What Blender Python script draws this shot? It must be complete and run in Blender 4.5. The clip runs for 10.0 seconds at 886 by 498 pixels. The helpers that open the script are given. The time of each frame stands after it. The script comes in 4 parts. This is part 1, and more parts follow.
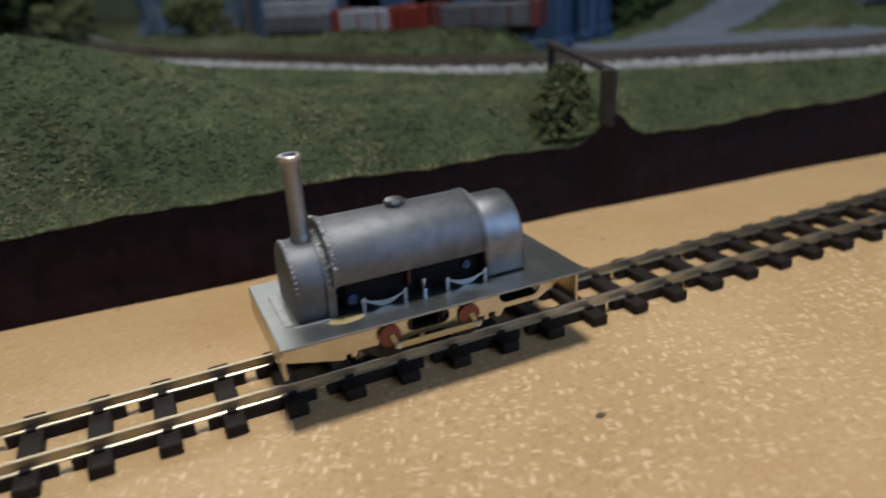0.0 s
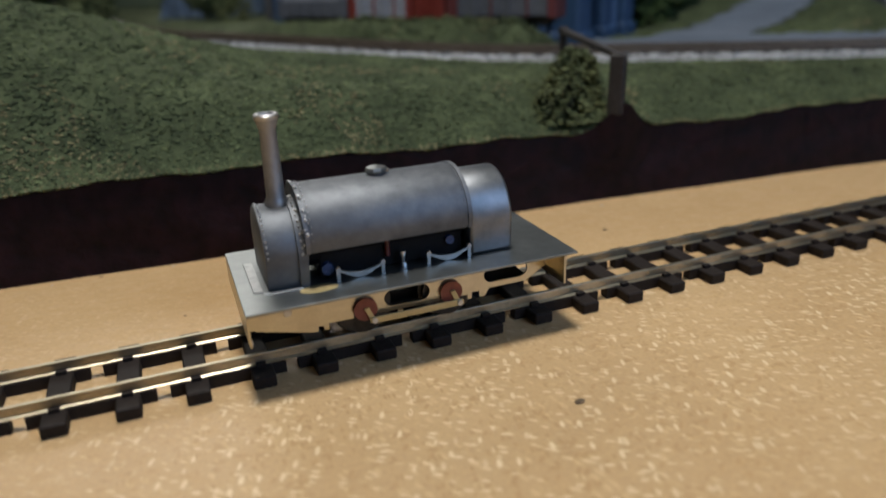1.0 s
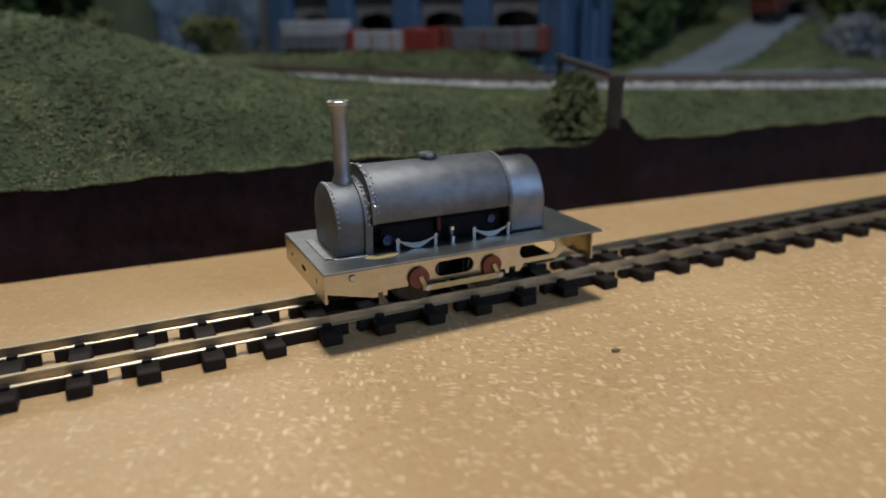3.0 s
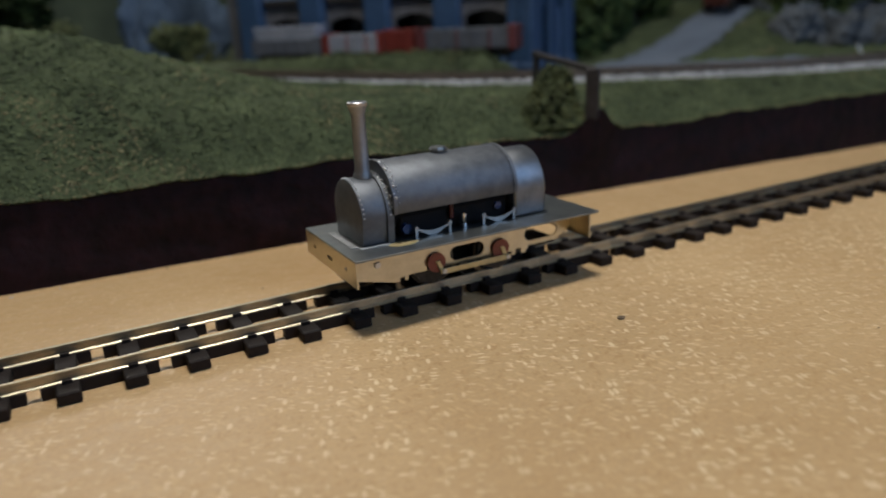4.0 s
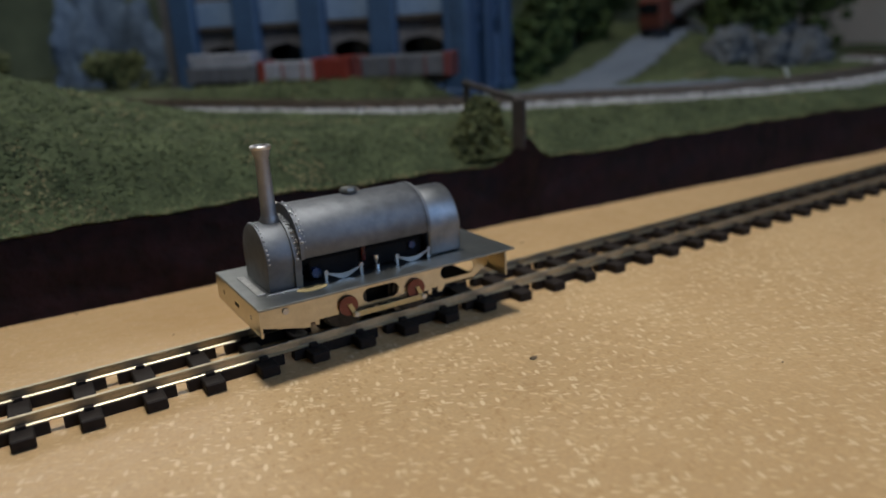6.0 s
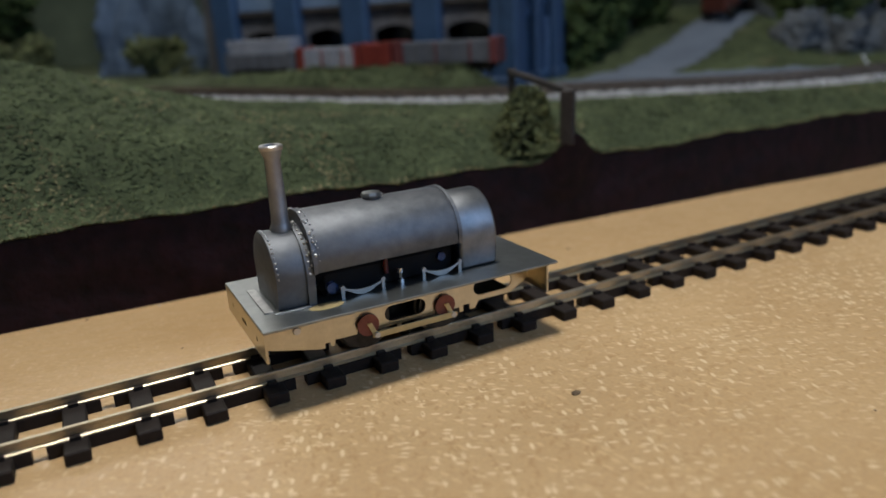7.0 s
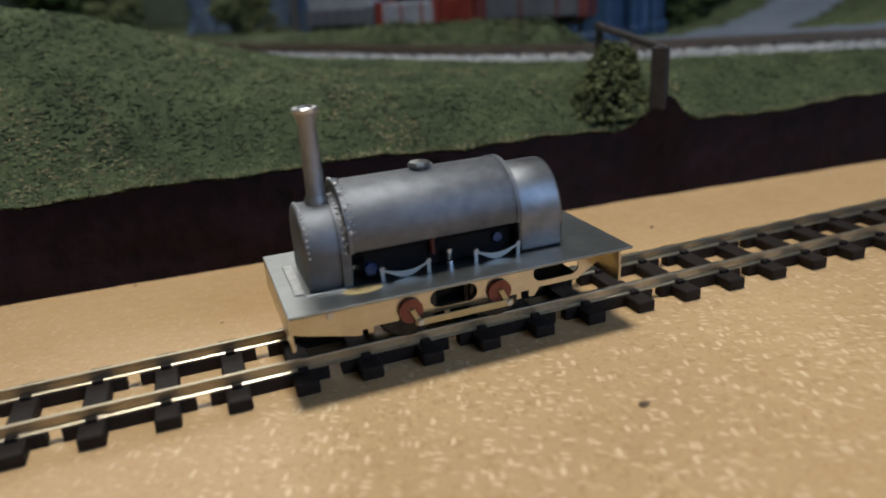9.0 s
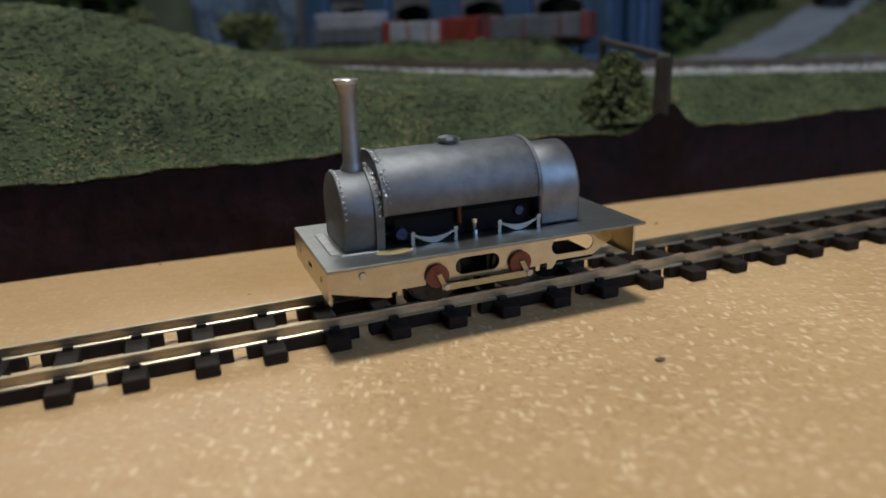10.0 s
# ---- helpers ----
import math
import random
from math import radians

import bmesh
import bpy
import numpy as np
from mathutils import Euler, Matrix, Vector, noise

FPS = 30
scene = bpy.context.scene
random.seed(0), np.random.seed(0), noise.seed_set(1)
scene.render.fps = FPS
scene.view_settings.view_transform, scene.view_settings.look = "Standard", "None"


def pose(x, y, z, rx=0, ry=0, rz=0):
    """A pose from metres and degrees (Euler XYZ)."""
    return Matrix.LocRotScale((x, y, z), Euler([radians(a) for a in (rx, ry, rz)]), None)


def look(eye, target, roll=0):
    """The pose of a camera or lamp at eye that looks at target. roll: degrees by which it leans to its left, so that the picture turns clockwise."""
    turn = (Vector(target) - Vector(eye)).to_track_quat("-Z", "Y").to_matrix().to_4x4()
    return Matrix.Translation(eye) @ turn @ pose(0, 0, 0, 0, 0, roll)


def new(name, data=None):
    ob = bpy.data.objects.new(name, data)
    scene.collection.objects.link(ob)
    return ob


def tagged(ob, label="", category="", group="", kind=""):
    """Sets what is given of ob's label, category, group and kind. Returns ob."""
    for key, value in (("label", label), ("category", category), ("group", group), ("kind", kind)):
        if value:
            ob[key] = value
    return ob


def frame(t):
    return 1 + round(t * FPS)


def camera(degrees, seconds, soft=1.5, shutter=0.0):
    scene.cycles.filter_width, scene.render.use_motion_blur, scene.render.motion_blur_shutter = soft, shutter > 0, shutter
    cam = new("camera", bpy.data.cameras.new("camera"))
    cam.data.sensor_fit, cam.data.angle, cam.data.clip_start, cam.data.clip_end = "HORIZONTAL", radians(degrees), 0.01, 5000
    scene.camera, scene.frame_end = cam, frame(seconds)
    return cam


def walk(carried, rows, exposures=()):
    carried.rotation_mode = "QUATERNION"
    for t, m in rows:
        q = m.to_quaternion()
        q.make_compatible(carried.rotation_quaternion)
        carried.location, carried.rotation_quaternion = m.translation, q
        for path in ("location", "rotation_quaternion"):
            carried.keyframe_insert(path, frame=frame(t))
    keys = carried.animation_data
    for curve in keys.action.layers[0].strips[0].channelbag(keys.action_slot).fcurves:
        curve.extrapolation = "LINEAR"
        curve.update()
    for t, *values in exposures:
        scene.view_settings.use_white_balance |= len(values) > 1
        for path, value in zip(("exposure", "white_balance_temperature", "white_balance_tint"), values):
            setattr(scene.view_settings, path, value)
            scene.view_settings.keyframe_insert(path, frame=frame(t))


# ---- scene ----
from collections import namedtuple

MM = 0.001
LOCO_X = -25.0  # front of the locomotive along the track

# ---------------------------------------------------------------- camera
# seconds, eye in millimetres, yaw, pitch, roll in degrees
PATH = [
    (0.0, -45.42, -165.89, 101.99, -23.33, -22.05, -3.93),
    (0.5, -22.92, -163.63, 111.63, -22.49, -23.55, -3.10),
    (1.0, -34.84, -165.53, 91.29, -21.49, -21.63, -2.06),
    (1.5, -7.96, -175.60, 73.91, -22.79, -17.00, -0.50),
    (2.0, -29.27, -175.86, 78.40, -22.84, -16.93, -0.57),
    (3.5, -76.46, -185.63, 81.44, -26.57, -18.23, -1.64),
    (4.0, -88.74, -189.67, 82.83, -28.24, -18.00, -2.78),
    (4.5, -107.35, -195.64, 84.88, -30.20, -17.76, -3.32),
    (5.0, -98.29, -200.31, 85.76, -32.29, -17.05, -3.05),
    (6.5, -63.82, -183.88, 89.25, -29.97, -17.04, -3.20),
    (7.0, -55.89, -173.62, 88.33, -27.38, -17.79, -3.30),
    (7.5, -44.06, -170.94, 89.86, -25.55, -18.64, -3.52),
    (8.0, -34.18, -166.06, 92.20, -23.27, -19.55, -4.06),
    (8.5, -17.70, -163.47, 89.34, -21.04, -20.30, -3.66),
    (9.0, -37.68, -157.15, 85.07, -19.39, -20.51, -3.98),
    (9.5, -40.68, -158.97, 80.87, -18.60, -20.36, -3.80),
    (10.0, -52.71, -167.22, 73.15, -20.72, -17.64, -2.31),
]


def stand(x, y, z, yaw, pitch, roll):
    eye = Vector((x, y, z)) * MM
    a, b = radians(yaw), radians(pitch)
    ahead = Vector((-math.sin(a) * math.cos(b), math.cos(a) * math.cos(b), math.sin(b)))
    return look(eye, eye + ahead * 0.2, roll)


cam = camera(64.5, 10.0, soft=1.6, shutter=0.4)
cam.data.dof.use_dof = True
cam.data.dof.focus_distance = 0.185
cam.data.dof.aperture_fstop = 9.0
walk(cam, [(r[0], stand(*r[1:])) for r in PATH], exposures=[(0.0, 0.0), (2.0, 0.0), (3.5, -0.13), (4.5, -0.25), (5.0, -0.26), (6.5, -0.16), (7.0, -0.11), (8.0, -0.03), (8.5, 0.0), (9.5, 0.0), (10.0, -0.07)])

# ---------------------------------------------------------------- light
world = bpy.data.worlds.new("daylight")
scene.world = world
world.use_nodes = True
sky = world.node_tree.nodes.new("ShaderNodeTexSky")
sky.sky_type = "NISHITA"
sky.sun_disc = False
sky.sun_elevation = radians(30)
sky.sun_rotation = radians(200)
back = world.node_tree.nodes["Background"]
back.inputs["Strength"].default_value = 0.10
world.node_tree.links.new(sky.outputs["Color"], back.inputs["Color"])


def area_lamp(name, place, target, sx, sy, watts, colour):
    data = bpy.data.lights.new(name, "AREA")
    data.shape, data.size, data.size_y, data.energy, data.color = "RECTANGLE", sx, sy, watts, colour
    ob = new(name, data)
    ob.matrix_world = look(place, target)
    return ob


PENDANT = (0.010, 0.030, 0.90)
area_lamp("pendant_lamp_light", PENDANT, (0.010, 0.031, 0), 0.13, 0.13, 6.7, (1.0, 0.975, 0.91))
STRIP_LAMP = (-0.14, 1.30, 0.77)
area_lamp("strip_lamp_light", STRIP_LAMP, (-0.05, 0.0, 0.0), 0.90, 0.42, 4.4, (1.0, 0.975, 0.92))
area_lamp("window_light", (0.75, -1.23, 0.85), (0.2, 0, 0.05), 1.0, 0.9, 8.6, (0.40, 0.62, 1.0))

# ---------------------------------------------------------------- materials


def node_material(name):
    m = bpy.data.materials.new(name)
    m.use_nodes = True
    nt = m.node_tree
    return m, nt, nt.nodes["Principled BSDF"]


def add(nt, kind, **values):
    n = nt.nodes.new(kind)
    for k, v in values.items():
        n.inputs[k].default_value = v
    return n


def coords(nt, scale=(1, 1, 1), turn=(0, 0, 0)):
    tc = nt.nodes.new("ShaderNodeTexCoord")
    mp = nt.nodes.new("ShaderNodeMapping")
    mp.inputs["Scale"].default_value = scale
    mp.inputs["Rotation"].default_value = turn
    nt.links.new(tc.outputs["Object"], mp.inputs["Vector"])
    return mp.outputs["Vector"]


def noise_fac(nt, vec, scale, detail=4.0, rough=0.6):
    n = add(nt, "ShaderNodeTexNoise", Scale=scale, Detail=detail, Roughness=rough)
    nt.links.new(vec, n.inputs["Vector"])
    return n.outputs["Fac"]


def ramp(nt, fac, stops):
    r = nt.nodes.new("ShaderNodeValToRGB")
    e = r.color_ramp.elements
    while len(e) < len(stops):
        e.new(0.5)
    for el, (pos, col) in zip(e, stops):
        el.position = pos
        el.color = (*col, 1) if len(col) == 3 else col
    nt.links.new(fac, r.inputs["Fac"])
    return r.outputs["Color"]


def mix(nt, fac, a, b, how="MIX"):
    n = nt.nodes.new("ShaderNodeMix")
    n.data_type, n.blend_type = "RGBA", how
    for socket, v in ((n.inputs["Factor"], fac), (n.inputs["A"], a), (n.inputs["B"], b)):
        if isinstance(v, (int, float)):
            socket.default_value = v
        elif isinstance(v, tuple):
            socket.default_value = (*v, 1)
        else:
            nt.links.new(v, socket)
    return n.outputs["Result"]


def bump(nt, bsdf, fac, strength, distance):
    b = add(nt, "ShaderNodeBump", Strength=strength, Distance=distance)
    nt.links.new(fac, b.inputs["Height"])
    nt.links.new(b.outputs["Normal"], bsdf.inputs["Normal"])


def surface(name, low, high, fine=900.0, coarse=60.0, rough=(0.5, 0.7), metal=0.0, relief=0.15, depth=0.0004, spec=0.5, random_tint=0.0, per="object"):
    """A worn surface: colour wanders between low and high at two scales."""
    m, nt, b = node_material(name)
    v = coords(nt)
    f1, f2 = noise_fac(nt, v, fine, 5), noise_fac(nt, v, coarse, 3)
    both = nt.nodes.new("ShaderNodeMath")
    both.operation = "MULTIPLY_ADD"
    both.inputs[1].default_value = 0.5
    half = nt.nodes.new("ShaderNodeMath")
    half.operation = "MULTIPLY"
    half.inputs[1].default_value = 0.5
    nt.links.new(f2, half.inputs[0])
    nt.links.new(f1, both.inputs[0])
    nt.links.new(half.outputs[0], both.inputs[2])
    col = ramp(nt, both.outputs[0], [(0.34, low), (0.66, high)])
    if random_tint:
        src = nt.nodes.new("ShaderNodeObjectInfo") if per == "object" else nt.nodes.new("ShaderNodeNewGeometry")
        out = src.outputs["Random"] if per == "object" else src.outputs["Random Per Island"]
        shade = ramp(nt, out, [(0.0, (1 - random_tint,) * 3), (1.0, (1 + random_tint,) * 3)])
        col = mix(nt, 1.0, col, shade, "MULTIPLY")
    nt.links.new(col, b.inputs["Base Color"])
    r = nt.nodes.new("ShaderNodeMapRange")
    r.inputs["To Min"].default_value, r.inputs["To Max"].default_value = rough
    nt.links.new(both.outputs[0], r.inputs["Value"])
    nt.links.new(r.outputs["Result"], b.inputs["Roughness"])
    b.inputs["Metallic"].default_value = metal
    b.inputs["Specular IOR Level"].default_value = spec
    if relief:
        bump(nt, b, f1, relief, depth)
    return m


def chipboard_material():
    """Tan varnished particle board: pale and dark flakes pressed in, under a thin gloss."""
    m, nt, b = node_material("chipboard")
    v = coords(nt)
    warp = add(nt, "ShaderNodeTexNoise", Scale=70.0, Detail=2.0)
    nt.links.new(v, warp.inputs["Vector"])
    vv = mix(nt, 0.0018, v, warp.outputs["Color"], "ADD")
    flakes = []
    for turn, sc in ((0.2, 230), (1.3, 250), (2.4, 270), (0.8, 290), (1.9, 260), (0.5, 330), (1.6, 360)):
        spin = nt.nodes.new("ShaderNodeMapping")
        spin.inputs["Rotation"].default_value = (0, 0, turn)
        nt.links.new(vv, spin.inputs["Vector"])
        mp = nt.nodes.new("ShaderNodeMapping")
        mp.inputs["Scale"].default_value = (1.0, 2.4, 1.0)
        nt.links.new(spin.outputs["Vector"], mp.inputs["Vector"])
        vo = add(nt, "ShaderNodeTexVoronoi", Scale=float(sc))
        nt.links.new(mp.outputs["Vector"], vo.inputs["Vector"])
        sep = nt.nodes.new("ShaderNodeSeparateColor")
        nt.links.new(vo.outputs["Color"], sep.inputs["Color"])
        flakes.append((sep, vo))
    col = ramp(nt, noise_fac(nt, v, 14.0, 3), [(0.3, (0.48, 0.32, 0.162)), (0.7, (0.555, 0.383, 0.204))])
    tones = ((0.46, 0.30, 0.145), (0.62, 0.44, 0.24), (0.46, 0.295, 0.14), (0.70, 0.53, 0.315), (0.79, 0.64, 0.42), (0.76, 0.60, 0.385), (0.45, 0.29, 0.135))
    worn = ramp(nt, noise_fac(nt, v, 9.0, 4), [(0.36, (0.12, 0.12, 0.12)), (0.62, (0.9, 0.9, 0.9))])
    place = nt.nodes.new("ShaderNodeSeparateXYZ")
    nt.links.new(v, place.inputs["Vector"])
    flake_fade = nt.nodes.new("ShaderNodeMapRange")  # flakes are fainter in the strip behind the track
    for key, value in (("From Min", 0.020), ("From Max", -0.035), ("To Min", 0.28), ("To Max", 1.0)):
        flake_fade.inputs[key].default_value = value
    nt.links.new(place.outputs["Y"], flake_fade.inputs["Value"])
    for (sep, vo), pale, share in zip(flakes, tones, (0.70, 0.62, 0.72, 0.74, 0.76, 0.74, 0.66)):
        pick = ramp(nt, sep.outputs["Red"], [(share, (0, 0, 0)), (share + 0.07, (1, 1, 1))])
        edge = ramp(nt, vo.outputs["Distance"], [(0.26, (1, 1, 1)), (0.44, (0, 0, 0))])
        f = mix(nt, 1.0, pick, edge, "MULTIPLY")
        part_fac = mix(nt, 1.0, mix(nt, 1.0, f, worn, "MULTIPLY"), flake_fade.outputs["Result"], "MULTIPLY")
        col = mix(nt, part_fac, col, pale)
    fine = noise_fac(nt, v, 900.0, 4)
    col = mix(nt, 0.22, col, ramp(nt, fine, [(0.3, (0.36, 0.28, 0.20)), (0.7, (0.72, 0.62, 0.48))]), "OVERLAY")
    nt.links.new(col, b.inputs["Base Color"])
    rr = ramp(nt, flakes[0][0].outputs["Green"], [(0.0, (0.40,) * 3), (1.0, (0.60,) * 3)])
    nt.links.new(rr, b.inputs["Roughness"])
    hgt = mix(nt, 0.5, flakes[1][0].outputs["Blue"], fine)
    bump(nt, b, hgt, 0.14, 0.0002)
    return m


CHIPBOARD = chipboard_material()
PAINTED_BANK = surface("dark_brown_paint", (0.003, 0.0010, 0.0016), (0.019, 0.0058, 0.0085), fine=160, coarse=40, rough=(0.5, 0.7), relief=0.6, depth=0.0016, spec=0.16)
EARTH = surface("grass_mat", (0.016, 0.023, 0.011), (0.085, 0.105, 0.051), fine=300, coarse=48, rough=(0.85, 0.95), relief=0.6, depth=0.0015, spec=0.2)
GRASS = surface("grass_fibre", (0.020, 0.030, 0.014), (0.108, 0.132, 0.064), fine=90, coarse=30, rough=(0.7, 0.9), relief=0, spec=0.2, random_tint=0.35, per="island")
DRY_GRASS = surface("dry_grass_fibre", (0.075, 0.072, 0.036), (0.19, 0.165, 0.09), fine=60, coarse=14, rough=(0.7, 0.9), relief=0, spec=0.2, random_tint=0.45, per="island")
LEAF = surface("bush_foam", (0.030, 0.042, 0.018), (0.14, 0.155, 0.070), fine=300, coarse=60, rough=(0.7, 0.9), relief=0.3, spec=0.2, random_tint=0.45, per="island")
DARK_LEAF = surface("dark_foliage", (0.012, 0.024, 0.008), (0.050, 0.075, 0.025), fine=200, coarse=20, rough=(0.8, 0.95), relief=0.2, spec=0.2, random_tint=0.5, per="island")
TIMBER = surface("dark_weathered_timber", (0.011, 0.0095, 0.0095), (0.040, 0.034, 0.034), fine=500, coarse=90, rough=(0.6, 0.85), relief=0.5)
SLEEPER = surface("brown_plastic_sleeper", (0.011, 0.0075, 0.0065), (0.024, 0.017, 0.014), fine=700, coarse=120, rough=(0.55, 0.75), relief=0.25, random_tint=0.15, spec=0.22)
RAIL = surface("nickel_silver_rail", (0.40, 0.35, 0.255), (0.56, 0.495, 0.375), fine=700, coarse=40, rough=(0.33, 0.48), metal=1.0, relief=0.03)
OLD_RAIL = surface("rusty_rail", (0.10, 0.075, 0.055), (0.20, 0.16, 0.13), fine=700, coarse=40, rough=(0.4, 0.6), metal=0.6, relief=0.1)
BALLAST = surface("pale_ballast", (0.13, 0.13, 0.13), (0.36, 0.36, 0.37), fine=330, coarse=110, rough=(0.8, 0.95), relief=1.0, depth=0.0015)
STONE = surface("ballast_stone", (0.24, 0.245, 0.25), (0.5, 0.51, 0.53), fine=330, coarse=60, rough=(0.8, 0.95), relief=0.4, random_tint=0.35, per="island")
DULL_BRASS = surface("rough_brass", (0.52, 0.42, 0.22), (0.70, 0.58, 0.33), fine=500, coarse=90, rough=(0.55, 0.7), metal=1.0, relief=0.2)
CHIMNEY_METAL = surface("turned_chimney_metal", (0.29, 0.295, 0.31), (0.41, 0.415, 0.43), fine=420, coarse=110, rough=(0.5, 0.66), metal=1.0, relief=0.1)
ZINC = surface("bare_zinc_sheet", (0.122, 0.131, 0.145), (0.218, 0.228, 0.248), fine=300, coarse=70, rough=(0.50, 0.70), metal=1.0, relief=0.2, depth=0.0005)
# the zinc again, paler and smoother to bring out window glints on the firebox
ZINC_SHEEN = surface("glint_zinc_sheet", (0.17, 0.185, 0.205), (0.30, 0.31, 0.33), fine=260, coarse=60, rough=(0.36, 0.54), metal=1.0, relief=0.18, depth=0.0004)
ZINC_BRIGHT = surface("scraped_zinc", (0.30, 0.31, 0.32), (0.52, 0.52, 0.52), fine=700, coarse=160, rough=(0.4, 0.6), metal=1.0, relief=0.2)
POLISHED = surface("polished_terminal", (0.62, 0.64, 0.68), (0.74, 0.76, 0.8), fine=500, coarse=90, rough=(0.10, 0.2), metal=1.0, relief=0.02)
STEEL = surface("dull_steel_footplate", (0.22, 0.235, 0.235), (0.31, 0.325, 0.325), fine=300, coarse=55, rough=(0.32, 0.48), metal=1.0, relief=0.06, depth=0.0002)
SOLDER = surface("bright_solder", (0.46, 0.46, 0.47), (0.62, 0.62, 0.63), fine=800, coarse=150, rough=(0.32, 0.48), metal=1.0, relief=0.3)
BRASS = surface("etched_brass", (0.50, 0.445, 0.325), (0.63, 0.57, 0.43), fine=500, coarse=60, rough=(0.24, 0.40), metal=1.0, relief=0.06)
NICKEL = surface("nickel_etch", (0.36, 0.355, 0.34), (0.48, 0.475, 0.455), fine=500, coarse=60, rough=(0.28, 0.42), metal=1.0, relief=0.06)
BLACKENED = surface("black_motor_casing", (0.002, 0.0024, 0.0034), (0.007, 0.008, 0.011), fine=300, coarse=60, rough=(0.5, 0.7), relief=0.1, spec=0.2)
# blue reflections on the dark motor, put in as colour
BLUE_GLINT = surface("blue_glint_colour", (0.010, 0.026, 0.085), (0.02, 0.05, 0.15), fine=300, coarse=60, rough=(0.2, 0.35), relief=0.05)
RED_WIRE = surface("red_wire_sleeve", (0.06, 0.006, 0.006), (0.11, 0.012, 0.01), fine=300, coarse=60, rough=(0.3, 0.45), relief=0.05)
RED_OXIDE = surface("red_oxide_paint", (0.13, 0.028, 0.016), (0.24, 0.06, 0.034), fine=500, coarse=120, rough=(0.4, 0.6), relief=0.15)
IRON = surface("blackened_wheel", (0.02, 0.019, 0.018), (0.06, 0.055, 0.05), fine=500, coarse=90, rough=(0.3, 0.5), metal=0.7, relief=0.1)
ASPHALT = surface("grey_road", (0.075, 0.094, 0.125), (0.125, 0.15, 0.19), fine=420, coarse=24, rough=(0.8, 0.95), relief=0.3)
BLUE_PAINT = surface("blue_painted_iron", (0.012, 0.038, 0.092), (0.030, 0.076, 0.165), fine=300, coarse=25, rough=(0.5, 0.7), relief=0.2)
GREY_STONE = surface("grey_stone_wall", (0.045, 0.048, 0.06), (0.12, 0.122, 0.14), fine=260, coarse=45, rough=(0.8, 0.95), relief=0.6)
PALE_BLUE = surface("pale_blue_door_paint", (0.08, 0.14, 0.25), (0.15, 0.23, 0.37), fine=260, coarse=45, rough=(0.5, 0.7), relief=0.2)
# window glass; also the painted shade in the mill's arches and end recess
GLASS_AND_SHADE = surface("dark_glass_and_shade", (0.006, 0.007, 0.009), (0.014, 0.015, 0.018), fine=60, coarse=20, rough=(0.08, 0.2), relief=0.02)
BLUE_ROCK = surface("blue_grey_rock", (0.028, 0.052, 0.10), (0.10, 0.15, 0.235), fine=110, coarse=36, rough=(0.8, 0.95), relief=1.0, depth=0.003)
DARK_ROCK = surface("dark_grey_rock", (0.03, 0.035, 0.042), (0.12, 0.135, 0.15), fine=110, coarse=30, rough=(0.8, 0.95), relief=1.0, depth=0.003)
WHITE_GREY = surface("off_white_load", (0.17, 0.185, 0.23), (0.31, 0.33, 0.385), fine=300, coarse=40, rough=(0.7, 0.9), relief=0.3)
RED_PAINT = surface("bright_red_paint", (0.12, 0.014, 0.010), (0.20, 0.028, 0.019), fine=300, coarse=40, rough=(0.45, 0.6), relief=0.1)
DULL_RED = surface("dull_red_paint", (0.075, 0.016, 0.018), (0.13, 0.03, 0.034), fine=300, coarse=40, rough=(0.5, 0.7), relief=0.1)
ORANGE_RED = surface("orange_red_lorry_paint", (0.06, 0.016, 0.011), (0.105, 0.028, 0.018), fine=300, coarse=40, rough=(0.4, 0.6), relief=0.1)
WAGON_GREY = surface("grey_wagon_side", (0.055, 0.062, 0.08), (0.10, 0.108, 0.13), fine=300, coarse=40, rough=(0.6, 0.8), relief=0.2)
BACKSCENE = surface("dim_green_backscene", (0.020, 0.030, 0.020), (0.095, 0.115, 0.070), fine=18, coarse=5, rough=(0.9, 1.0), relief=0)
PLASTER = surface("room_plaster", (0.42, 0.40, 0.37), (0.50, 0.48, 0.45), fine=60, coarse=3, rough=(0.85, 0.95), relief=0.1)
CARPET = surface("dark_floor", (0.07, 0.06, 0.055), (0.12, 0.105, 0.095), fine=200, coarse=8, rough=(0.9, 1.0), relief=0.2)
WHITE_PAINT = surface("white_gloss_paint", (0.72, 0.72, 0.70), (0.82, 0.82, 0.80), fine=60, coarse=5, rough=(0.3, 0.45), relief=0.02)
SPECK = surface("dark_crumb", (0.10, 0.066, 0.036), (0.20, 0.14, 0.085), fine=900, coarse=200, rough=(0.8, 0.9), relief=0.3)

# ---------------------------------------------------------------- mesh helpers (millimetres)


def mesh_of(name, bm, mat, smooth=None, base=(0, 0, 0)):
    me = bpy.data.meshes.new(name)
    for v in bm.verts:
        v.co = (v.co - Vector(base)) * MM
    bmesh.ops.recalc_face_normals(bm, faces=bm.faces)
    bm.to_mesh(me)
    bm.free()
    me.materials.append(mat)
    if smooth is not None:
        me.shade_smooth()
        me.set_sharp_from_angle(angle=radians(smooth))
    return me


def thing(name, base, label, category, group="", kind=""):
    ob = new(name)
    ob.empty_display_size = 0.005
    ob.location = Vector(base) * MM
    return tagged(ob, label, category, group, kind)


def root_place(ob):
    p = Vector(ob.location)
    while ob.parent:
        ob = ob.parent
        p += ob.location
    return p / MM


